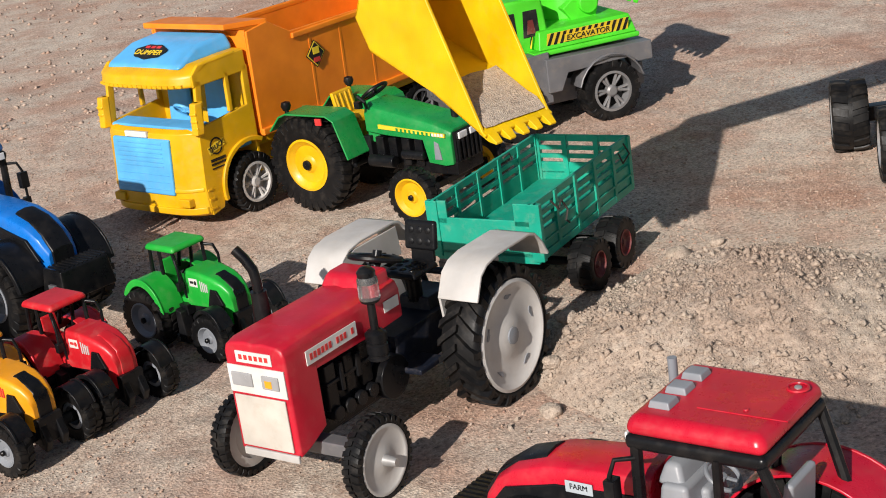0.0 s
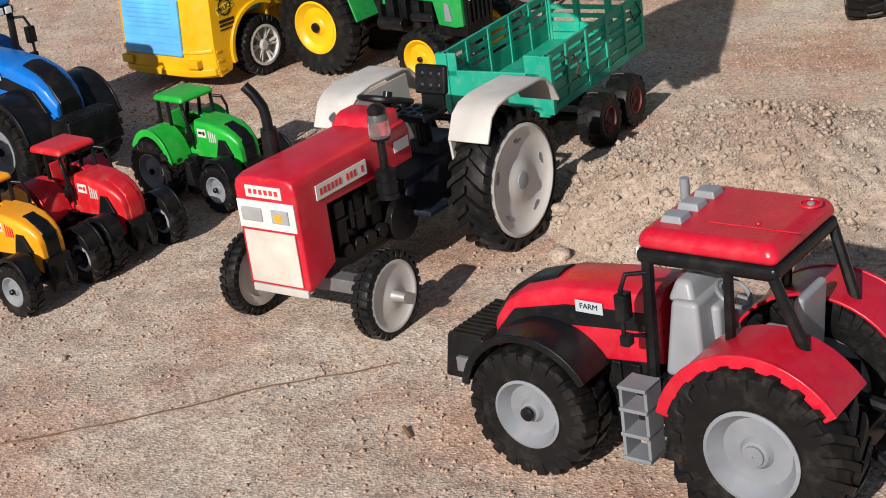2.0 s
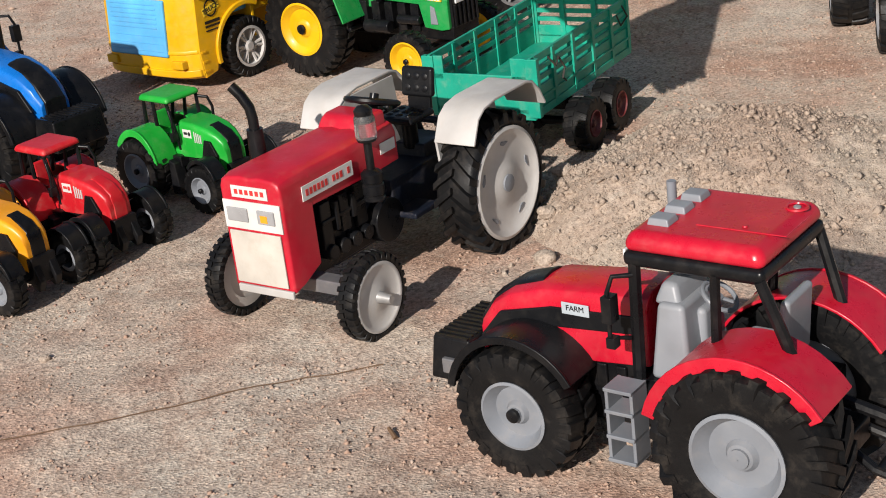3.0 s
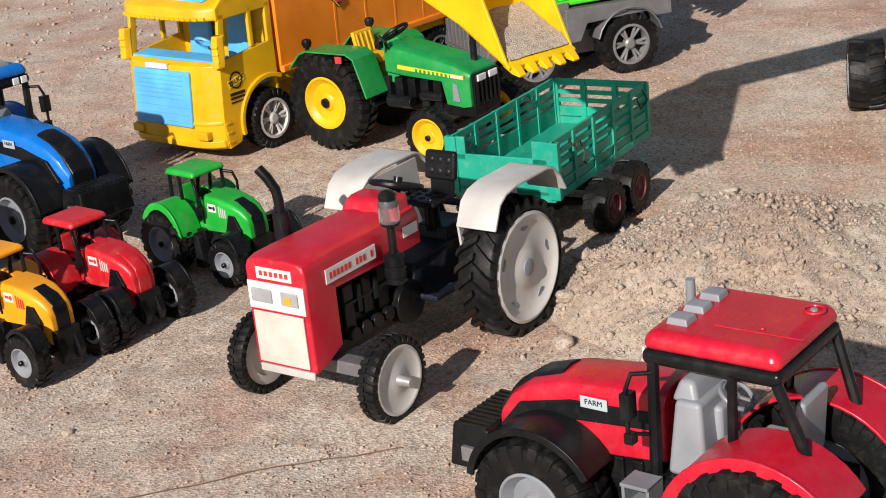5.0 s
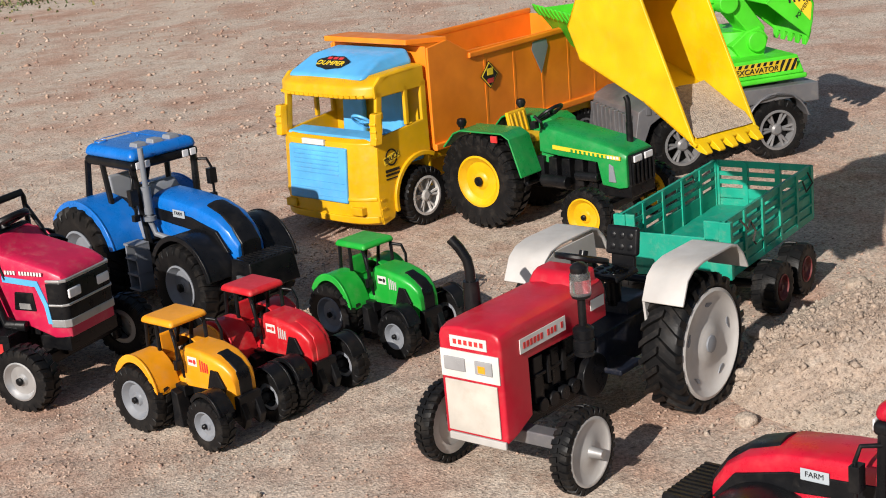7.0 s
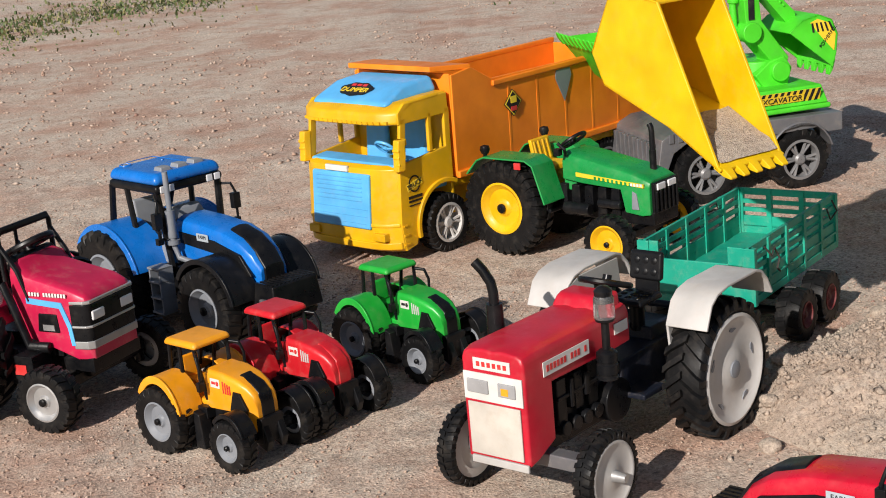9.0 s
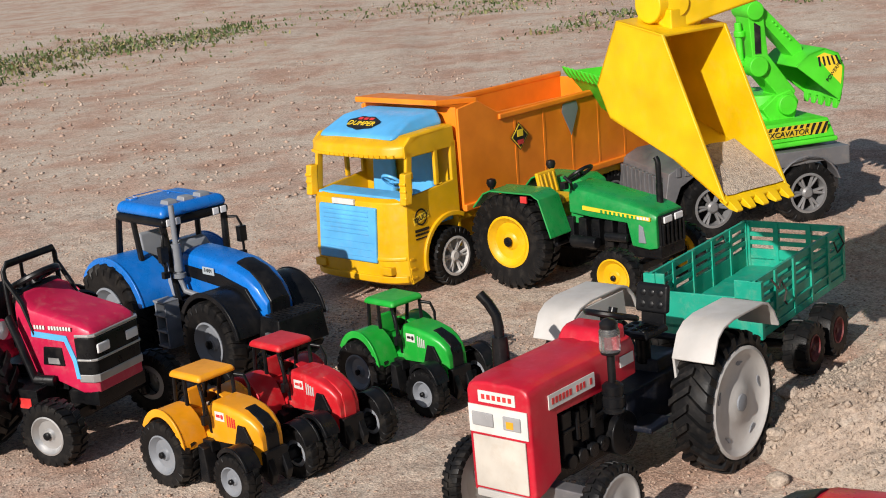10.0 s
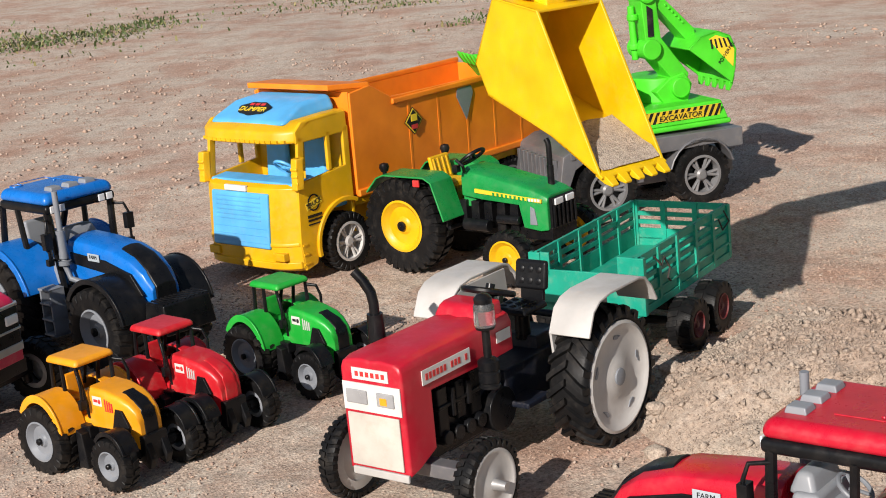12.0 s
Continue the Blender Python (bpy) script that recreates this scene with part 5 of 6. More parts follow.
    for s in (1, -1):
        for k in range(6):
            x = -0.292 + 0.0405 * k
            bm = B()
            loft(bm, [[(x, s * (hw - 0.0022 + q), zb + 0.004), (x + 0.003, s * (hw - 0.0022 + q), zb + 0.004), (x + 0.003, s * (hw - 0.0004 + q), zt - 0.004), (x, s * (hw - 0.0004 + q), zt - 0.004)] for q in (0.0, 0.0005)])
            put("side_rib", bm, ORANGE, bed, bevel=0.0003)
        mm = T3(-0.092, s * (hw + 0.0004), 0.111) @ (SIDE_L if s > 0 else SIDE_R)
        for size, mat, dz in ((0.0175, INK, 0.0), (0.0158, YELLOWINK, 0.0003), (0.0140, INK, 0.0006)):
            bm = B()
            plate(bm, mm @ T3(0, 0, dz) @ pose(0, 0, 0, 0, 0, 45), size, size, 0.0003)
            if mat is INK and dz == 0:
                sign = put("warning_sign", bm, mat, bed, "black and yellow diamond sign")
            else:
                put("sign_face", bm, mat, sign)
        bm = B()
        plate(bm, mm @ T3(0, 0.003, 0.001), 0.008, 0.006, 0.0003)
        put("sign_print", bm, YELLOWINK, sign)
        bm = B()
        plate(bm, mm @ T3(0, -0.005, 0.001), 0.008, 0.004, 0.0003)
        put("sign_print", bm, REDINK, sign)
        mm = T3(-0.166, s * (hw + 0.0004), 0.116) @ (SIDE_L if s > 0 else SIDE_R)
        bm = B()
        loft(bm, [[tuple(mm @ Vector(q)) for q in ((-0.010, 0.013, z), (-0.012, 0.006, z), (0.0, -0.017, z), (0.012, 0.006, z), (0.010, 0.013, z))] for z in (0, 0.0003)])
        put("faded_decal", bm, GREY, bed, "faded grey shield decal")
    return t


resized(dumper(pose(-0.1540, 0.4082, 0, 0, 0, -130)), 0.955, 0.945, 0.99)


# ---- raspberry tractor ----
def pink_tractor(m):
    t = thing("raspberry_toy_tractor", m, "raspberry red toy tractor with black grille and roll bar", "toy tractor")
    for s in (1, -1):
        wheel(t, 0.078, s * 0.056, 0.0215, 0.015, 0.0125, SILVER, 22, "block", 0.003, 0.0025, hub=BLACK)
        wheel(t, 0.012, s * 0.055, 0.043, 0.028, 0.026, SILVER, 22, "chevron", 0.006, 0.005)
        fd = fender(t, "fender", PINK, 0, 0.043, 0.0475, 25, 150, s * 0.026, s * 0.068, 0.002, 0.004)
        bm = B()
        box(bm, 0.034, 0.047, s * 0.044 - 0.010, s * 0.044 + 0.010, 0.078, 0.091, 0.002)
        put("lamp_box", bm, PINK, fd, bevel=0.003)
        bm = B()
        lathe(bm, [(0.0002, 0), (0.0058, 0), (0.0064, 0.0014), (0.0002, 0.003)], 18, "z")
        bmesh.ops.transform(bm, matrix=T3(0.0468, s * 0.044, 0.0845) @ pose(0, 0, 0, 0, 90, 0), verts=bm.verts)
        put("headlamp", bm, LAMP, fd, "round clear lamp")
        bm = B()
        prism(bm, [(0.086, 0.058), (0.120, 0.058), (0.118, 0.071), (0.090, 0.071)], s * 0.0290, s * 0.0318)
        pn = put("vent_panel", bm, BLACK, t, bevel=0.0008)
        bm = B()
        prism(bm, [(0.096, 0.0595), (0.114, 0.0595), (0.113, 0.0635), (0.096, 0.0635)], s * 0.0312, s * 0.0324)
        put("vent_bar", bm, SILVER, pn)
        bm = B()
        prism(bm, [(0.074, 0.0815), (0.128, 0.0795), (0.139, 0.064), (0.142, 0.050), (0.136, 0.050), (0.1335, 0.062), (0.124, 0.0755), (0.074, 0.0775)], s * 0.0304, s * 0.0316)
        put("blue_stripe", bm, SKYBLUE, t, "blue side stripe")
        bm = B()
        for k in range(13):
            if k != 4:
                box(bm, 0.080 + 0.0045 * k, 0.0828 + 0.0045 * k, s * 0.0312, s * 0.0319, 0.0832, 0.0858)
        put("print", bm, PAPER, t, "small white print")
    def sec(x, hw, z0, z1, r):
        return [(x, -hw, z0), (x, -hw, z1 - r), (x, -hw + r * 0.3, z1 - r * 0.3), (x, -hw + r, z1), (x, hw - r, z1), (x, hw - r * 0.3, z1 - r * 0.3), (x, hw, z1 - r), (x, hw, z0)]
    bm = B()
    loft(bm, [sec(0.050, 0.029, 0.060, 0.106, 0.010), sec(0.060, 0.0305, 0.055, 0.105, 0.010), sec(0.072, 0.0308, 0.052, 0.098, 0.010), sec(0.11, 0.0308, 0.046, 0.093, 0.009), sec(0.142, 0.0305, 0.040, 0.0885, 0.007), sec(0.158, 0.0285, 0.040, 0.0845, 0.006), sec(0.163, 0.026, 0.040, 0.081, 0.005)])
    put("hood", bm, PINK, t, "raspberry red bonnet", 0.0008)
    bm = B()
    loft(bm, [[(x, -w_, z0), (x, -w_, z1), (x, w_, z1), (x, w_, z0)] for x, w_, z0, z1 in ((0.138, 0.0312, 0.049, 0.0790), (0.1585, 0.0296, 0.049, 0.0790), (0.1645, 0.0258, 0.049, 0.0785))])
    gr = put("grille", bm, BLACK, t, "gloss black grille band", 0.0015)
    for z, h in ((0.0785, 0.0022), (0.062, 0.0018), (0.0475, 0.0055)):
        bm = B()
        loft(bm, [[(x, -w_, z), (x, -w_, z + h), (x, w_, z + h), (x, w_, z)] for x, w_ in ((0.140, 0.0316), (0.159, 0.0301), (0.1655, 0.0262))])
        put("chrome_strip", bm, SILVER, gr, bevel=0.0005)
    for y in (-0.0175, 0.0175):
        bm = B()
        box(bm, 0.1595, 0.1662, y - 0.0075, y + 0.0075, 0.0665, 0.0735)
        put("headlamp", bm, LAMP, gr, "clear headlamp", 0.0012)
    bm = B()
    box(bm, -0.02, 0.14, -0.018, 0.018, 0.024, 0.052)
    box(bm, 0.118, 0.162, -0.029, 0.029, 0.031, 0.041)
    box(bm, 0.122, 0.134, -0.056, 0.056, 0.021, 0.029)
    for y in (-0.052, 0.052):
        rod(bm, (0.128, y, 0.014), (0.128, y, 0.032), 0.0045)
    for k in range(5):
        box(bm, 0.066 + 0.013 * k, 0.075 + 0.013 * k, -0.027, 0.027, 0.040, 0.056)
    box(bm, 0.06, 0.098, -0.052, -0.030, 0.026, 0.046)
    box(bm, 0.06, 0.098, 0.030, 0.052, 0.026, 0.046)
    box(bm, -0.01, 0.062, -0.05, 0.05, 0.040, 0.046)
    rod(bm, (0, -0.05, 0.042), (0, 0.05, 0.042), 0.007)
    tube(bm, [(0.105, -0.034, 0.048), (0.082, -0.040, 0.050), (0.064, -0.040, 0.078), (0.052, -0.039, 0.092)], 0.004, 10)
    put("chassis", bm, BLACK, t, "black chassis and footplate", 0.0012)
    bm = B()
    box(bm, 0.070, 0.088, -0.0526, -0.0518, 0.033, 0.040)
    put("reflector", bm, REDINK, t)
    bm = B()
    box(bm, 0.040, 0.058, -0.026, 0.026, 0.098, 0.1075, 0.003)
    put("dash", bm, BLACK, t, bevel=0.002)
    steering_wheel(t, (0.028, 0, 0.112), 0.017, -30, BLACK)
    bm = B()
    rod(bm, (0.044, 0, 0.100), (0.029, 0, 0.111), 0.003)
    put("steering_column", bm, BLACK, t)
    bm = B()
    box(bm, -0.02, 0.012, -0.02, 0.02, 0.064, 0.074, 0.002)
    prism(bm, [(-0.024, 0.070), (-0.016, 0.070), (-0.022, 0.104), (-0.028, 0.104)], -0.018, 0.018)
    put("seat", bm, BLACK, t, "black seat", 0.003)
    bm = B()
    tube(bm, [(-0.030, -0.030, 0.075), (-0.034, -0.030, 0.128), (-0.032, -0.027, 0.132), (-0.032, 0.027, 0.132), (-0.034, 0.030, 0.128), (-0.030, 0.030, 0.075)], 0.0026, 10)
    tube(bm, [(0.002, 0.030, 0.085), (-0.012, 0.030, 0.106), (-0.033, 0.030, 0.122)], 0.0022, 8)
    tube(bm, [(0.002, -0.030, 0.085), (-0.012, -0.030, 0.106), (-0.033, -0.030, 0.122)], 0.0022, 8)
    rod(bm, (-0.033, -0.010, 0.085), (-0.033, -0.010, 0.131), 0.0018)
    put("roll_bar", bm, BLACK, t, "black tubular roll bar")
    squat = T3(0.017, 0, 0) @ Matrix.Diagonal((0.46, 0.9, 1, 1))  # short-coupled toy proportions
    for ob in t.children_recursive:
        kind = ob.name.split(".")[0]
        if kind == "steering_wheel":
            ob.data.transform(T3(0.009, 0, -0.002))
        elif kind == "roll_bar":
            ob.data.transform(T3(0.052, 0, -0.006) @ Matrix.Diagonal((0.46, 0.9, 1, 1)))
        elif kind not in ("wheel", "rim", "hub_cap"):
            ob.data.transform(squat)
    return t


resized(pink_tractor(pose(-0.4067, 0.0807, 0, 0, 0, -23.5)), 1.15, 0.915, 0.955)


# ---- lime excavator ----
def striped(parent, m, w, h, n, name="stripe_sticker", label="yellow and black striped sticker"):
    bm = B()
    plate(bm, m, w, h, 0.0004)
    st = put(name, bm, YELLOWINK, parent, label)
    bm = B()
    for k in range(n):
        x = -w / 2 + w * (k + 0.5) / n
        d = w / n * 0.24
        loft(bm, [[tuple(m @ Vector(q)) for q in ((x - d - h * 0.14, -h / 2, z), (x + d - h * 0.14, -h / 2, z), (x + d + h * 0.14, h / 2, z), (x - d + h * 0.14, h / 2, z))] for z in (0.0004, 0.0006)])
    put("black_stripe", bm, INK, st)
    return st


def scoop(parent, name, mat, profile, y0, y1, t, teeth, m=None, label=""):
    """An open shovel: bent plate, two cheeks and teeth along the first edge."""
    bm = B()
    sheet(bm, profile, y0, y1, t)
    for y in (y0, y1 - t):
        prism(bm, profile, y, y + t)
    if m is not None:
        bmesh.ops.transform(bm, matrix=m, verts=bm.verts)
    ob = put(name, bm, mat, parent, label, 0.0006)
    (xa, za), (xb, zb) = profile[0], profile[1]
    d = Vector((xa - xb, 0, za - zb)).normalized()
    for k in range(teeth):
        y = y0 + (y1 - y0) * (k + 0.5) / teeth
        w = (y1 - y0) / teeth * 0.3
        bm = B()
        o = Vector((xa, y, za))
        s = (y1 - y0) / teeth * 0.75
        nrm = Vector((d.z, 0, -d.x))
        loft(bm, [[tuple(o + d * a + Vector((0, yy, 0)) + nrm * q) for yy, q in ((-ww, -tt), (ww, -tt), (ww, tt), (-ww, tt))] for a, ww, tt in ((-s * 0.9, w, t * 1.1), (s * 0.2, w, t), (s * 0.9, w * 0.75, t * 0.35))])
        if m is not None:
            bmesh.ops.transform(bm, matrix=m, verts=bm.verts)
        put("tooth", bm, mat, ob, bevel=0.0004)
    return ob


def lime_excavator(m):
    t = thing("toy_excavator", m, "lime green toy excavator on grey wheeled chassis", "toy excavator")
    for s in (1, -1):
        for x in (0.0, 0.100):
            wheel(t, x, s * 0.043, 0.0285, 0.022, 0.0180, RIMGREY, 18, "block", 0.004, 0.003, "spoke", backing=BLACK)
    bm = B()
    box(bm, -0.045, 0.062, -0.034, 0.034, 0.024, 0.046)
    prism(bm, [(-0.046, 0.052), (-0.046, 0.070), (0.066, 0.072), (0.066, 0.040), (0.052, 0.040), (0.044, 0.056), (-0.022, 0.058), (-0.030, 0.052)], -0.052, 0.052)
    prism(bm, [(0.060, 0.030), (0.060, 0.078), (0.125, 0.074), (0.142, 0.066), (0.148, 0.034), (0.138, 0.034), (0.130, 0.052), (0.112, 0.062), (0.088, 0.060), (0.072, 0.046), (0.068, 0.030)], -0.048, 0.048)
    box(bm, 0.06, 0.144, -0.030, 0.030, 0.022, 0.05)
    for x in (0.0, 0.100):
        rod(bm, (x, -0.04, 0.029), (x, 0.04, 0.029), 0.005)
    for s in (1, -1):
        fd = arc(0, 0.030, 0.036, 165, 15, 10)
        sheet(bm, fd, s * 0.034, s * 0.054, 0.002)
    ch = put("chassis", bm, DARKGREY, t, "metallic grey moulded chassis", 0.0018)
    bm = B()
    for k in range(9):
        y = -0.036 + 0.009 * k
        box(bm, 0.1440, 0.1490, y - 0.0025, y + 0.0025, 0.038, 0.062)
    for k in range(5):
        box(bm, 0.094 + 0.009 * k, 0.099 + 0.009 * k, 0.0475, 0.0492, 0.062, 0.071)
    put("radiator_bar", bm, DARKGREY, ch, bevel=0.0006)
    # upper body
    bm = B()
    loft(bm, [[(-0.060, -0.046, z), (0.050 + a, -0.046, z), (0.050 + a, 0.046, z), (-0.060, 0.046, z)] for a, z in ((0.0, 0.074), (0.004, 0.079))])
    loft(bm, [[(-0.058, -0.045, 0.079), (0.046, -0.045, 0.079), (0.046, 0.045, 0.079), (-0.058, 0.045, 0.079)], [(-0.054, -0.040, 0.0965), (0.042, -0.040, 0.0965), (0.042, 0.040, 0.0965), (-0.054, 0.040, 0.0965)]])
    loft(bm, [ring_of((-0.014, -0.012, 0.096), (0, 0, 1), 0.030, 20), ring_of((-0.014, -0.012, 0.120), (0, 0, 1), 0.027, 20)])
    bd = put("upper_body", bm, LIME, t, "lime green upper body", 0.0015)
    st = striped(bd, T3(-0.006, 0.0447, 0.0875) @ pose(0, 0, 0, -16, 0, 0) @ SIDE_L, 0.086, 0.0150, 13)
    bm = B()
    plate(bm, T3(-0.006, 0.0449, 0.0875) @ pose(0, 0, 0, -16, 0, 0) @ SIDE_L @ T3(0, 0, 0.0006), 0.050, 0.0075, 0.0003)
    put("sticker_ground", bm, YELLOWINK, st)
    lettering("EXCAVATOR", 0.0078, INK, st, T3(-0.006, 0.0449, 0.0875) @ pose(0, 0, 0, -16, 0, 0) @ SIDE_L @ T3(0, 0, 0.0011))
    striped(bd, T3(0.048, 0.030, 0.0875) @ pose(0, 0, 0, 0, -12, 0) @ FRONT, 0.014, 0.012, 3)
    # cab, hollow look by dark recessed windows set in frames
    bm = B()
    loft(bm, [[(x0, -0.030, z), (x1, -0.030, z), (x1, 0.034, z), (x0, 0.034, z)] for x0, x1, z in ((0.050, 0.112, 0.076), (0.050, 0.110, 0.086), (0.054, 0.104, 0.124), (0.058, 0.100, 0.128))])
    cb = put("cab", bm, LIME, t, "lime green cab", 0.0025, seg=3)
    for x0, x1 in ((0.060, 0.076), (0.083, 0.099)):
        bm = B()
        prism(bm, [(x0, 0.092), (x1 + 0.001, 0.092), (x1 - 0.001, 0.117), (x0 + 0.001, 0.117)], 0.0338, 0.0346)
        wd = put("window_sticker", bm, INK, cb, "dark printed window", 0.0004)
        bm = B()
        prism(bm, [(x0 + 0.004, 0.095), (x1 - 0.003, 0.095), (x1 - 0.005, 0.108), (x0 + 0.006, 0.108)], 0.0344, 0.0349)
        put("window_print", bm, MAROON, wd)
    # front loader shovel
    scoop(t, "loader_shovel", LIME, [(0.195, 0.158), (0.180, 0.138), (0.168, 0.121), (0.156, 0.112), (0.144, 0.115), (0.136, 0.134), (0.131, 0.158)], -0.050, 0.038, 0.002, 9, label="lime green front loader shovel")
    bm = B()
    for y in (-0.026, 0.030):
        tube(bm, [(0.095, y, 0.082), (0.122, y, 0.096), (0.140, y, 0.112), (0.152, y, 0.128)], 0.006, 8)
        rod(bm, (0.122, y - 0.006, 0.096), (0.122, y + 0.006, 0.096), 0.010, n=16)
        rod(bm, (0.150, y - 0.005, 0.124), (0.150, y + 0.005, 0.124), 0.008, n=16)
    put("loader_arm", bm, LIME, t, bevel=0.0008)
    striped(t, T3(0.158, 0.0382, 0.120) @ SIDE_L, 0.018, 0.010, 4)
    # digging arm at the back
    y0, y1 = -0.006, 0.018
    bm = B()
    prism(bm, [(-0.006, 0.094), (-0.030, 0.094), (-0.036, 0.112), (-0.028, 0.124), (-0.012, 0.120), (0.004, 0.108)], y0 - 0.002, y1 + 0.002)
    rod(bm, (-0.022, y0 - 0.006, 0.110), (-0.022, y1 + 0.006, 0.110), 0.010, n=18)
    put("arm_base", bm, LIME, t, bevel=0.0012)
    bm = B()
    prism(bm, [(-0.028, 0.104), (-0.016, 0.118), (0.010, 0.150), (0.014, 0.205), (0.007, 0.213), (-0.002, 0.208), (-0.006, 0.160), (-0.034, 0.122)], y0, y1)
    rod(bm, (0.006, y0 - 0.004, 0.150), (0.006, y1 + 0.004, 0.150), 0.010, n=18)
    rod(bm, (0.007, y0 - 0.003, 0.203), (0.007, y1 + 0.003, 0.203), 0.009, n=18)
    tube(bm, [(0.016, 0.006, 0.140), (0.018, 0.006, 0.192)], 0.0035, 8)
    for z in (0.150, 0.178):
        rod(bm, (0.0165, 0.006, z), (0.0165, 0.006, z + 0.006), 0.0055, n=12)
    bo = put("boom", bm, LIME, t, bevel=0.001)
    bm = B()
    prism(bm, [(0.002, 0.162), (0.008, 0.162), (0.008, 0.192), (0.002, 0.188)], y1 + 0.0002, y1 + 0.0009)
    put("boom_sticker", bm, INK, bo)
    bm = B()
    prism(bm, [(0.010, 0.206), (0.002, 0.212), (-0.044, 0.164), (-0.046, 0.150), (-0.038, 0.150)], y0 + 0.003, y1 - 0.003)
    for k in range(6):
        rod(bm, (-0.014 - 0.0035 * k, y1 - 0.0035, 0.190 - 0.0037 * k), (-0.014 - 0.0035 * k, y1 - 0.0018, 0.190 - 0.0037 * k), 0.0013, n=8)
    put("dipper_arm", bm, LIME, t, bevel=0.001)
    prof = [(-0.070, 0.110), (-0.074, 0.124), (-0.076, 0.142), (-0.070, 0.156), (-0.056, 0.162), (-0.038, 0.158), (-0.024, 0.148)]
    scoop(t, "digging_bucket", LIME, prof, -0.024, 0.036, 0.002, 5, label="lime green digging bucket with teeth")
    bm = B()
    prism(bm, [(-0.071, 0.126), (-0.073, 0.142), (-0.067, 0.153), (-0.054, 0.158), (-0.046, 0.155), (-0.058, 0.140)], 0.0361, 0.0365)
    bs = put("bucket_sticker", bm, YELLOWINK, t, "yellow and black sticker printed POWERFUL")
    bm = B()
    for k in range(5):
        prism(bm, [(-0.071 + 0.0052 * k, 0.1455), (-0.069 + 0.0052 * k, 0.1455), (-0.065 + 0.0045 * k, 0.1545), (-0.067 + 0.0045 * k, 0.1545)], 0.0364, 0.0367)
    put("black_stripe", bm, INK, bs)
    lettering("POWERFUL", 0.0050, INK, bs, T3(-0.0645, 0.0367, 0.140) @ pose(0, 0, 0, 0, 48, 0) @ SIDE_L)
    for part_ in t.children:
        if part_.name.split(".")[0] in ("upper_body", "arm_base", "boom", "dipper_arm", "digging_bucket", "bucket_sticker"):
            part_.location.x += 0.022
    return t


resized(lime_excavator(pose(0.1829, 0.5479, 0, 0, 0, -160)), 0.94, 1.10, 0.95)


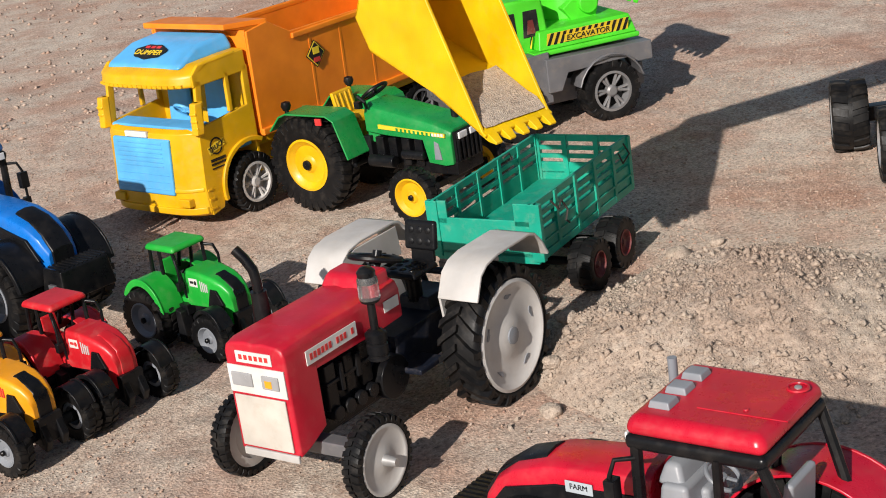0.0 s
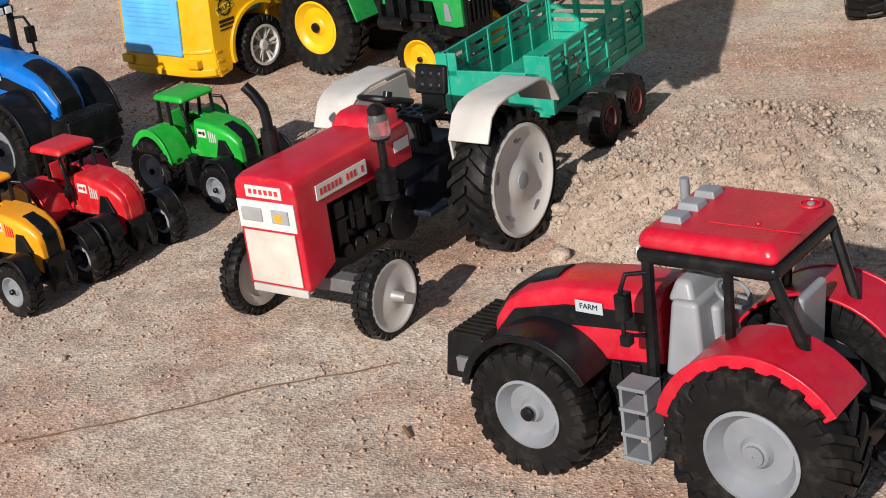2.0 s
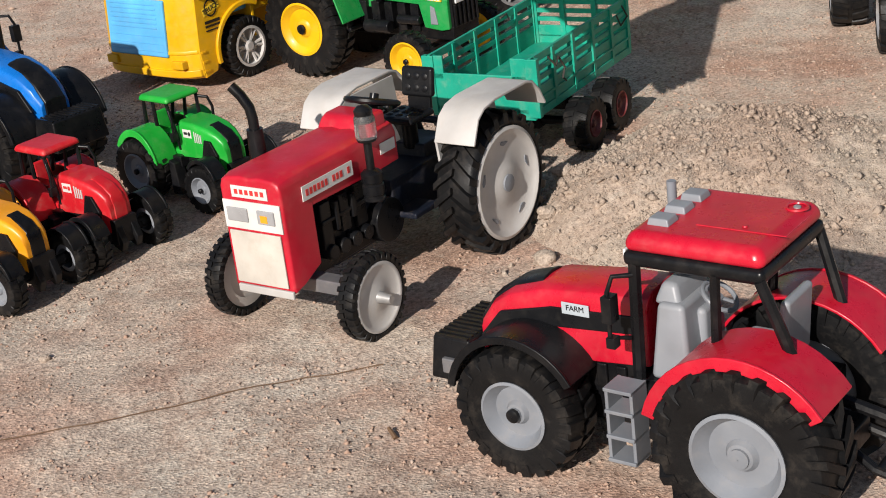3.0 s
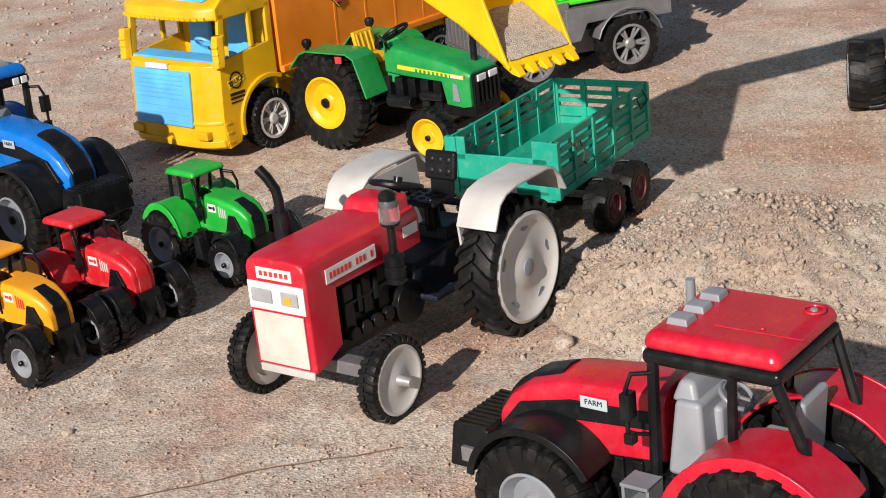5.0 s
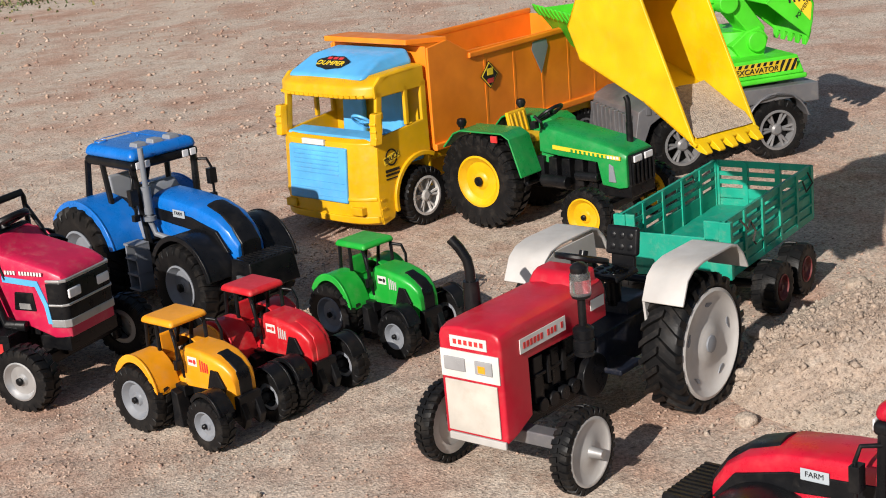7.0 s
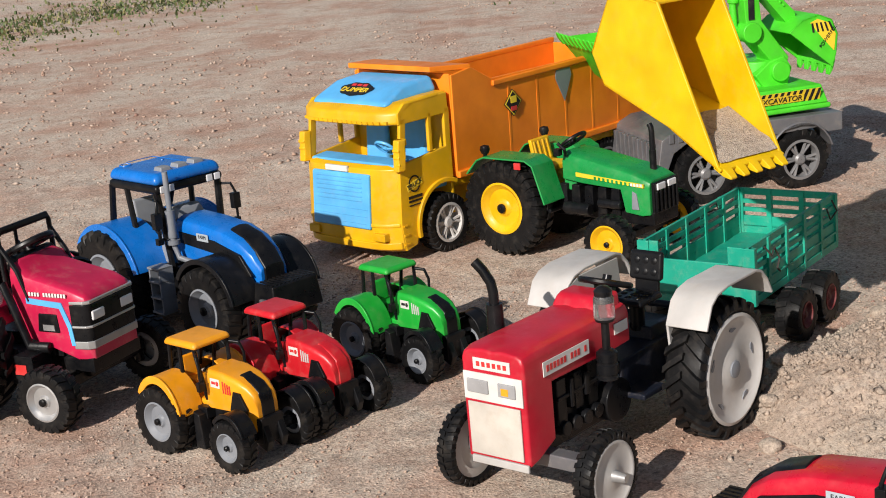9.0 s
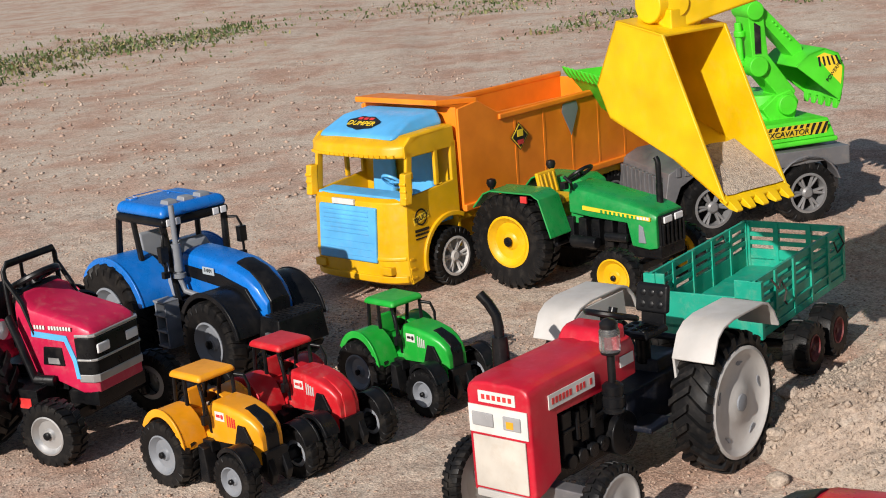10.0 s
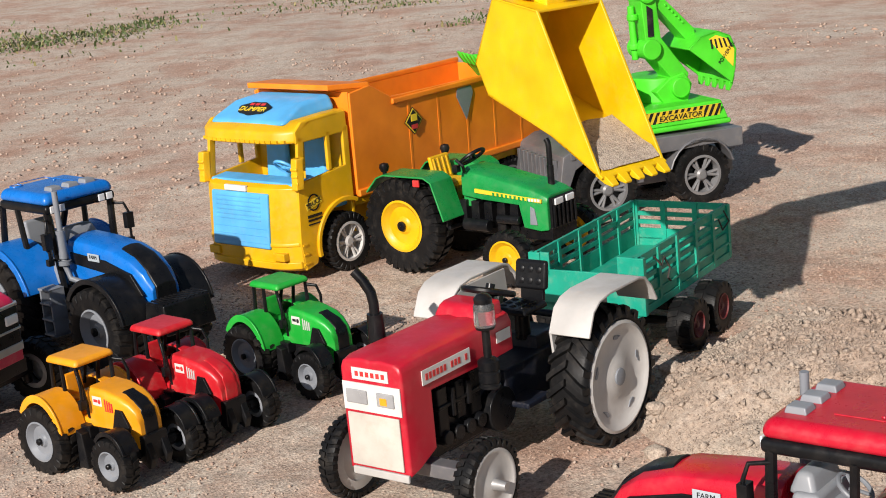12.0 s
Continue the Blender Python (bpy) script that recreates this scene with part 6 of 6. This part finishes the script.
# ---- yellow loader excavator reaching over the trailer ----
def yellow_excavator():
    """Local frame: u points out of the bucket's mouth, w across the bucket, origin under the tip of the near tooth."""
    t = thing("yellow_toy_excavator", pose(0.0728, -0.0500, 0, 0, 0, math.degrees(math.atan2(-0.78, 0.62))), "bright yellow toy excavator tipping its bucket over the trailer", "toy excavator")
    zt = 0.1459
    pr = [(0.0, zt), (-0.041, zt + 0.022), (-0.0947, zt + 0.0418), (-0.1045, zt + 0.0614), (-0.0836, zt + 0.1007), (-0.0444, zt + 0.0938)]
    bk = scoop(t, "bucket", BUCKETYELLOW, pr, 0.0, 0.0512, 0.0021, 5, label="bright yellow bucket with teeth")
    bm = B()
    box(bm, -0.080, -0.051, 0.0137, 0.0375, zt + 0.092, zt + 0.106)
    rod(bm, (-0.065, 0.0085, zt + 0.109), (-0.065, 0.0427, zt + 0.109), 0.011, n=24)
    put("hinge", bm, BUCKETYELLOW, bk, bevel=0.001)
    # crumbs left in the bucket
    rnd = np.random.RandomState(2)
    bm = B()
    def bed_of_sand(u, lift):
        """A row across the bucket's floor, u back from the lip."""
        return [(-u, 0.003 + 0.0065 * k, zt + 0.003 + u * 0.54 + lift * (0.4 + rnd.rand())) for k in range(8)]
    loft(bm, [bed_of_sand(0.002, 0.001), bed_of_sand(0.008, 0.003), bed_of_sand(0.016, 0.0045), bed_of_sand(0.026, 0.0035), bed_of_sand(0.040, 0.0015)], False, False)
    put("sand_residue", bm, HEAPSAND, bk, "thin layer of sand left in bucket")
    # arm to the body, along world +x and a little away
    inv = t.matrix_basis.inverted()
    def lw(x, y, z):
        return inv @ Vector((x, y, z))
    j = t.matrix_basis @ Vector((-0.065, 0.0256, zt + 0.109))
    e = Vector((j.x + 0.27, j.y + 0.05, j.z + 0.075))
    d = (e - j).normalized()
    side = Vector((0, 0, 1)).cross(d).normalized()
    up = d.cross(side)
    bm = B()
    rings = []
    for a, h, w in ((-0.012, 0.010, 0.012), (-0.004, 0.0155, 0.0125), (0.02, 0.0155, 0.0125), (0.10, 0.018, 0.013), (0.20, 0.022, 0.0135), (0.28, 0.020, 0.0135)):
        c = j + d * a
        rings.append([tuple(inv @ (c + side * q + up * p_)) for q, p_ in ((-w, -h), (w, -h), (w, h), (-w, h))])
    loft(bm, rings)
    arm = put("arm", bm, BUCKETYELLOW, t, "bright yellow arm with dark sticker", 0.0018)
    bm = B()
    c = j
    rod(bm, inv @ (c - side * 0.0145), inv @ (c + side * 0.0145), 0.0085, n=20)
    c = j + d * 0.125 + up * 0.006
    rod(bm, inv @ (c - side * 0.0150), inv @ (c + side * 0.0150), 0.006, n=20)
    put("pivot", bm, BUCKETYELLOW, arm, bevel=0.0008)
    # sticker: dark swoosh, red end, two white block letters as plain shapes, yellow peak
    o = j + d * 0.110 - side * 0.0143
    fr = inv @ Matrix(((d.x, up.x, -side.x, o.x), (d.y, up.y, -side.y, o.y), (d.z, up.z, -side.z, o.z), (0, 0, 0, 1)))
    def flat(pts_, z0, z1, mat, name, parent):
        bm = B()
        loft(bm, [[tuple(fr @ Vector((x, y, z))) for x, y in pts_] for z in (z0, z1)])
        return put(name, bm, mat, parent)
    st = flat([(-0.048, -0.012), (0.030, -0.012), (0.040, 0.0), (0.030, 0.012), (-0.010, 0.012), (-0.034, 0.004)], 0, 0.0005, INK, "arm_sticker", arm)
    st["label"] = "black sticker with white shapes and red end"
    flat([(0.030, -0.012), (0.044, -0.012), (0.048, 0.0), (0.044, 0.012), (0.030, 0.012), (0.037, 0.0)], 0.0004, 0.0009, REDINK, "sticker_end", st)
    flat([(-0.010, -0.008), (0.000, -0.008), (0.000, 0.009), (-0.010, 0.009)], 0.0005, 0.0009, PAPER, "sticker_shape", st)
    flat([(0.005, -0.008), (0.017, -0.008), (0.017, 0.009), (0.005, 0.009)], 0.0005, 0.0009, PAPER, "sticker_shape", st)
    flat([(-0.006, -0.011), (0.014, -0.011), (0.004, -0.004)], 0.0009, 0.0012, YELLOWINK, "sticker_peak", st)
    # body far to the side
    bx, by = 0.455, 0.262
    bm = B()
    M = inv @ T3(bx, by, 0)
    v = box(bm, -0.055, 0.07, -0.05, 0.05, 0.028, 0.06)
    v += box(bm, -0.05, 0.07, -0.048, 0.048, 0.062, 0.135, 0.006)
    v += box(bm, -0.02, 0.065, -0.042, 0.042, 0.135, 0.20, 0.008)
    bmesh.ops.transform(bm, matrix=M, verts=v)
    put("body", bm, BUCKETYELLOW, t, bevel=0.003)
    bm = B()
    b0, b1 = Vector((bx - 0.03, by, 0.12)), e + Vector((0, 0.0, 0))
    rod(bm, inv @ b0, inv @ b1, 0.020, 0.018, 12)
    put("boom", bm, BUCKETYELLOW, t, bevel=0.001)
    for x, y in ((-0.089, 0.048), (-0.078, -0.044), (0.06, 0.055), (0.068, -0.044)):
        w = wheel(t, 0, 0.01 if y > 0 else -0.01, 0.0285, 0.027, 0.0175, SILVER, 16, "block", 0.006, 0.003)
        w.matrix_basis = M @ T3(x, y, 0.0280) @ pose(0, 0, 0, 0, 0, 78 if x < 0.02 else -102)
    bm = B()
    v = box(bm, -0.062, -0.052, -0.030, 0.036, 0.028, 0.062)
    for y in (-0.044, 0.048):
        v += box(bm, -0.075, 0.07, y - 0.006, y + 0.006, 0.022, 0.034)
    bmesh.ops.transform(bm, matrix=M, verts=v)
    put("front_plate", bm, BLACK, t, bevel=0.001)
    return t


yellow_excavator()

# ---- loose lumps beside the trailer ----
for x, y, r, seed in ((0.197, 0.118, 0.0085, 1), (0.088, -0.105, 0.006, 2), (0.094, -0.060, 0.0055, 3), (0.225, 0.135, 0.005, 4), (0.108, -0.02, 0.006, 5), (-0.178, -0.155, 0.003, 6)):
    bm = B()
    bmesh.ops.create_icosphere(bm, subdivisions=3, radius=r)
    for v in bm.verts:
        k = 1 + 0.45 * noise.noise(v.co * (1.3 / r) * 0.6 + Vector((seed * 7.1, 0, 0))) + 0.15 * noise.noise(v.co * (4.0 / r))
        v.co = Vector((v.co.x * k, v.co.y * k, v.co.z * k * 0.75))
    z = float(ground_z(x, y) + (pile_z(x, y) if 0.047 < x < 0.39 and -0.215 < y < 0.125 else 0))
    tagged(put("sand_clod", bm, HEAPSAND, at=T3(x, y, z + r * 0.35)), "rounded lump of packed beige sand on ground", "clod", "sand clods")
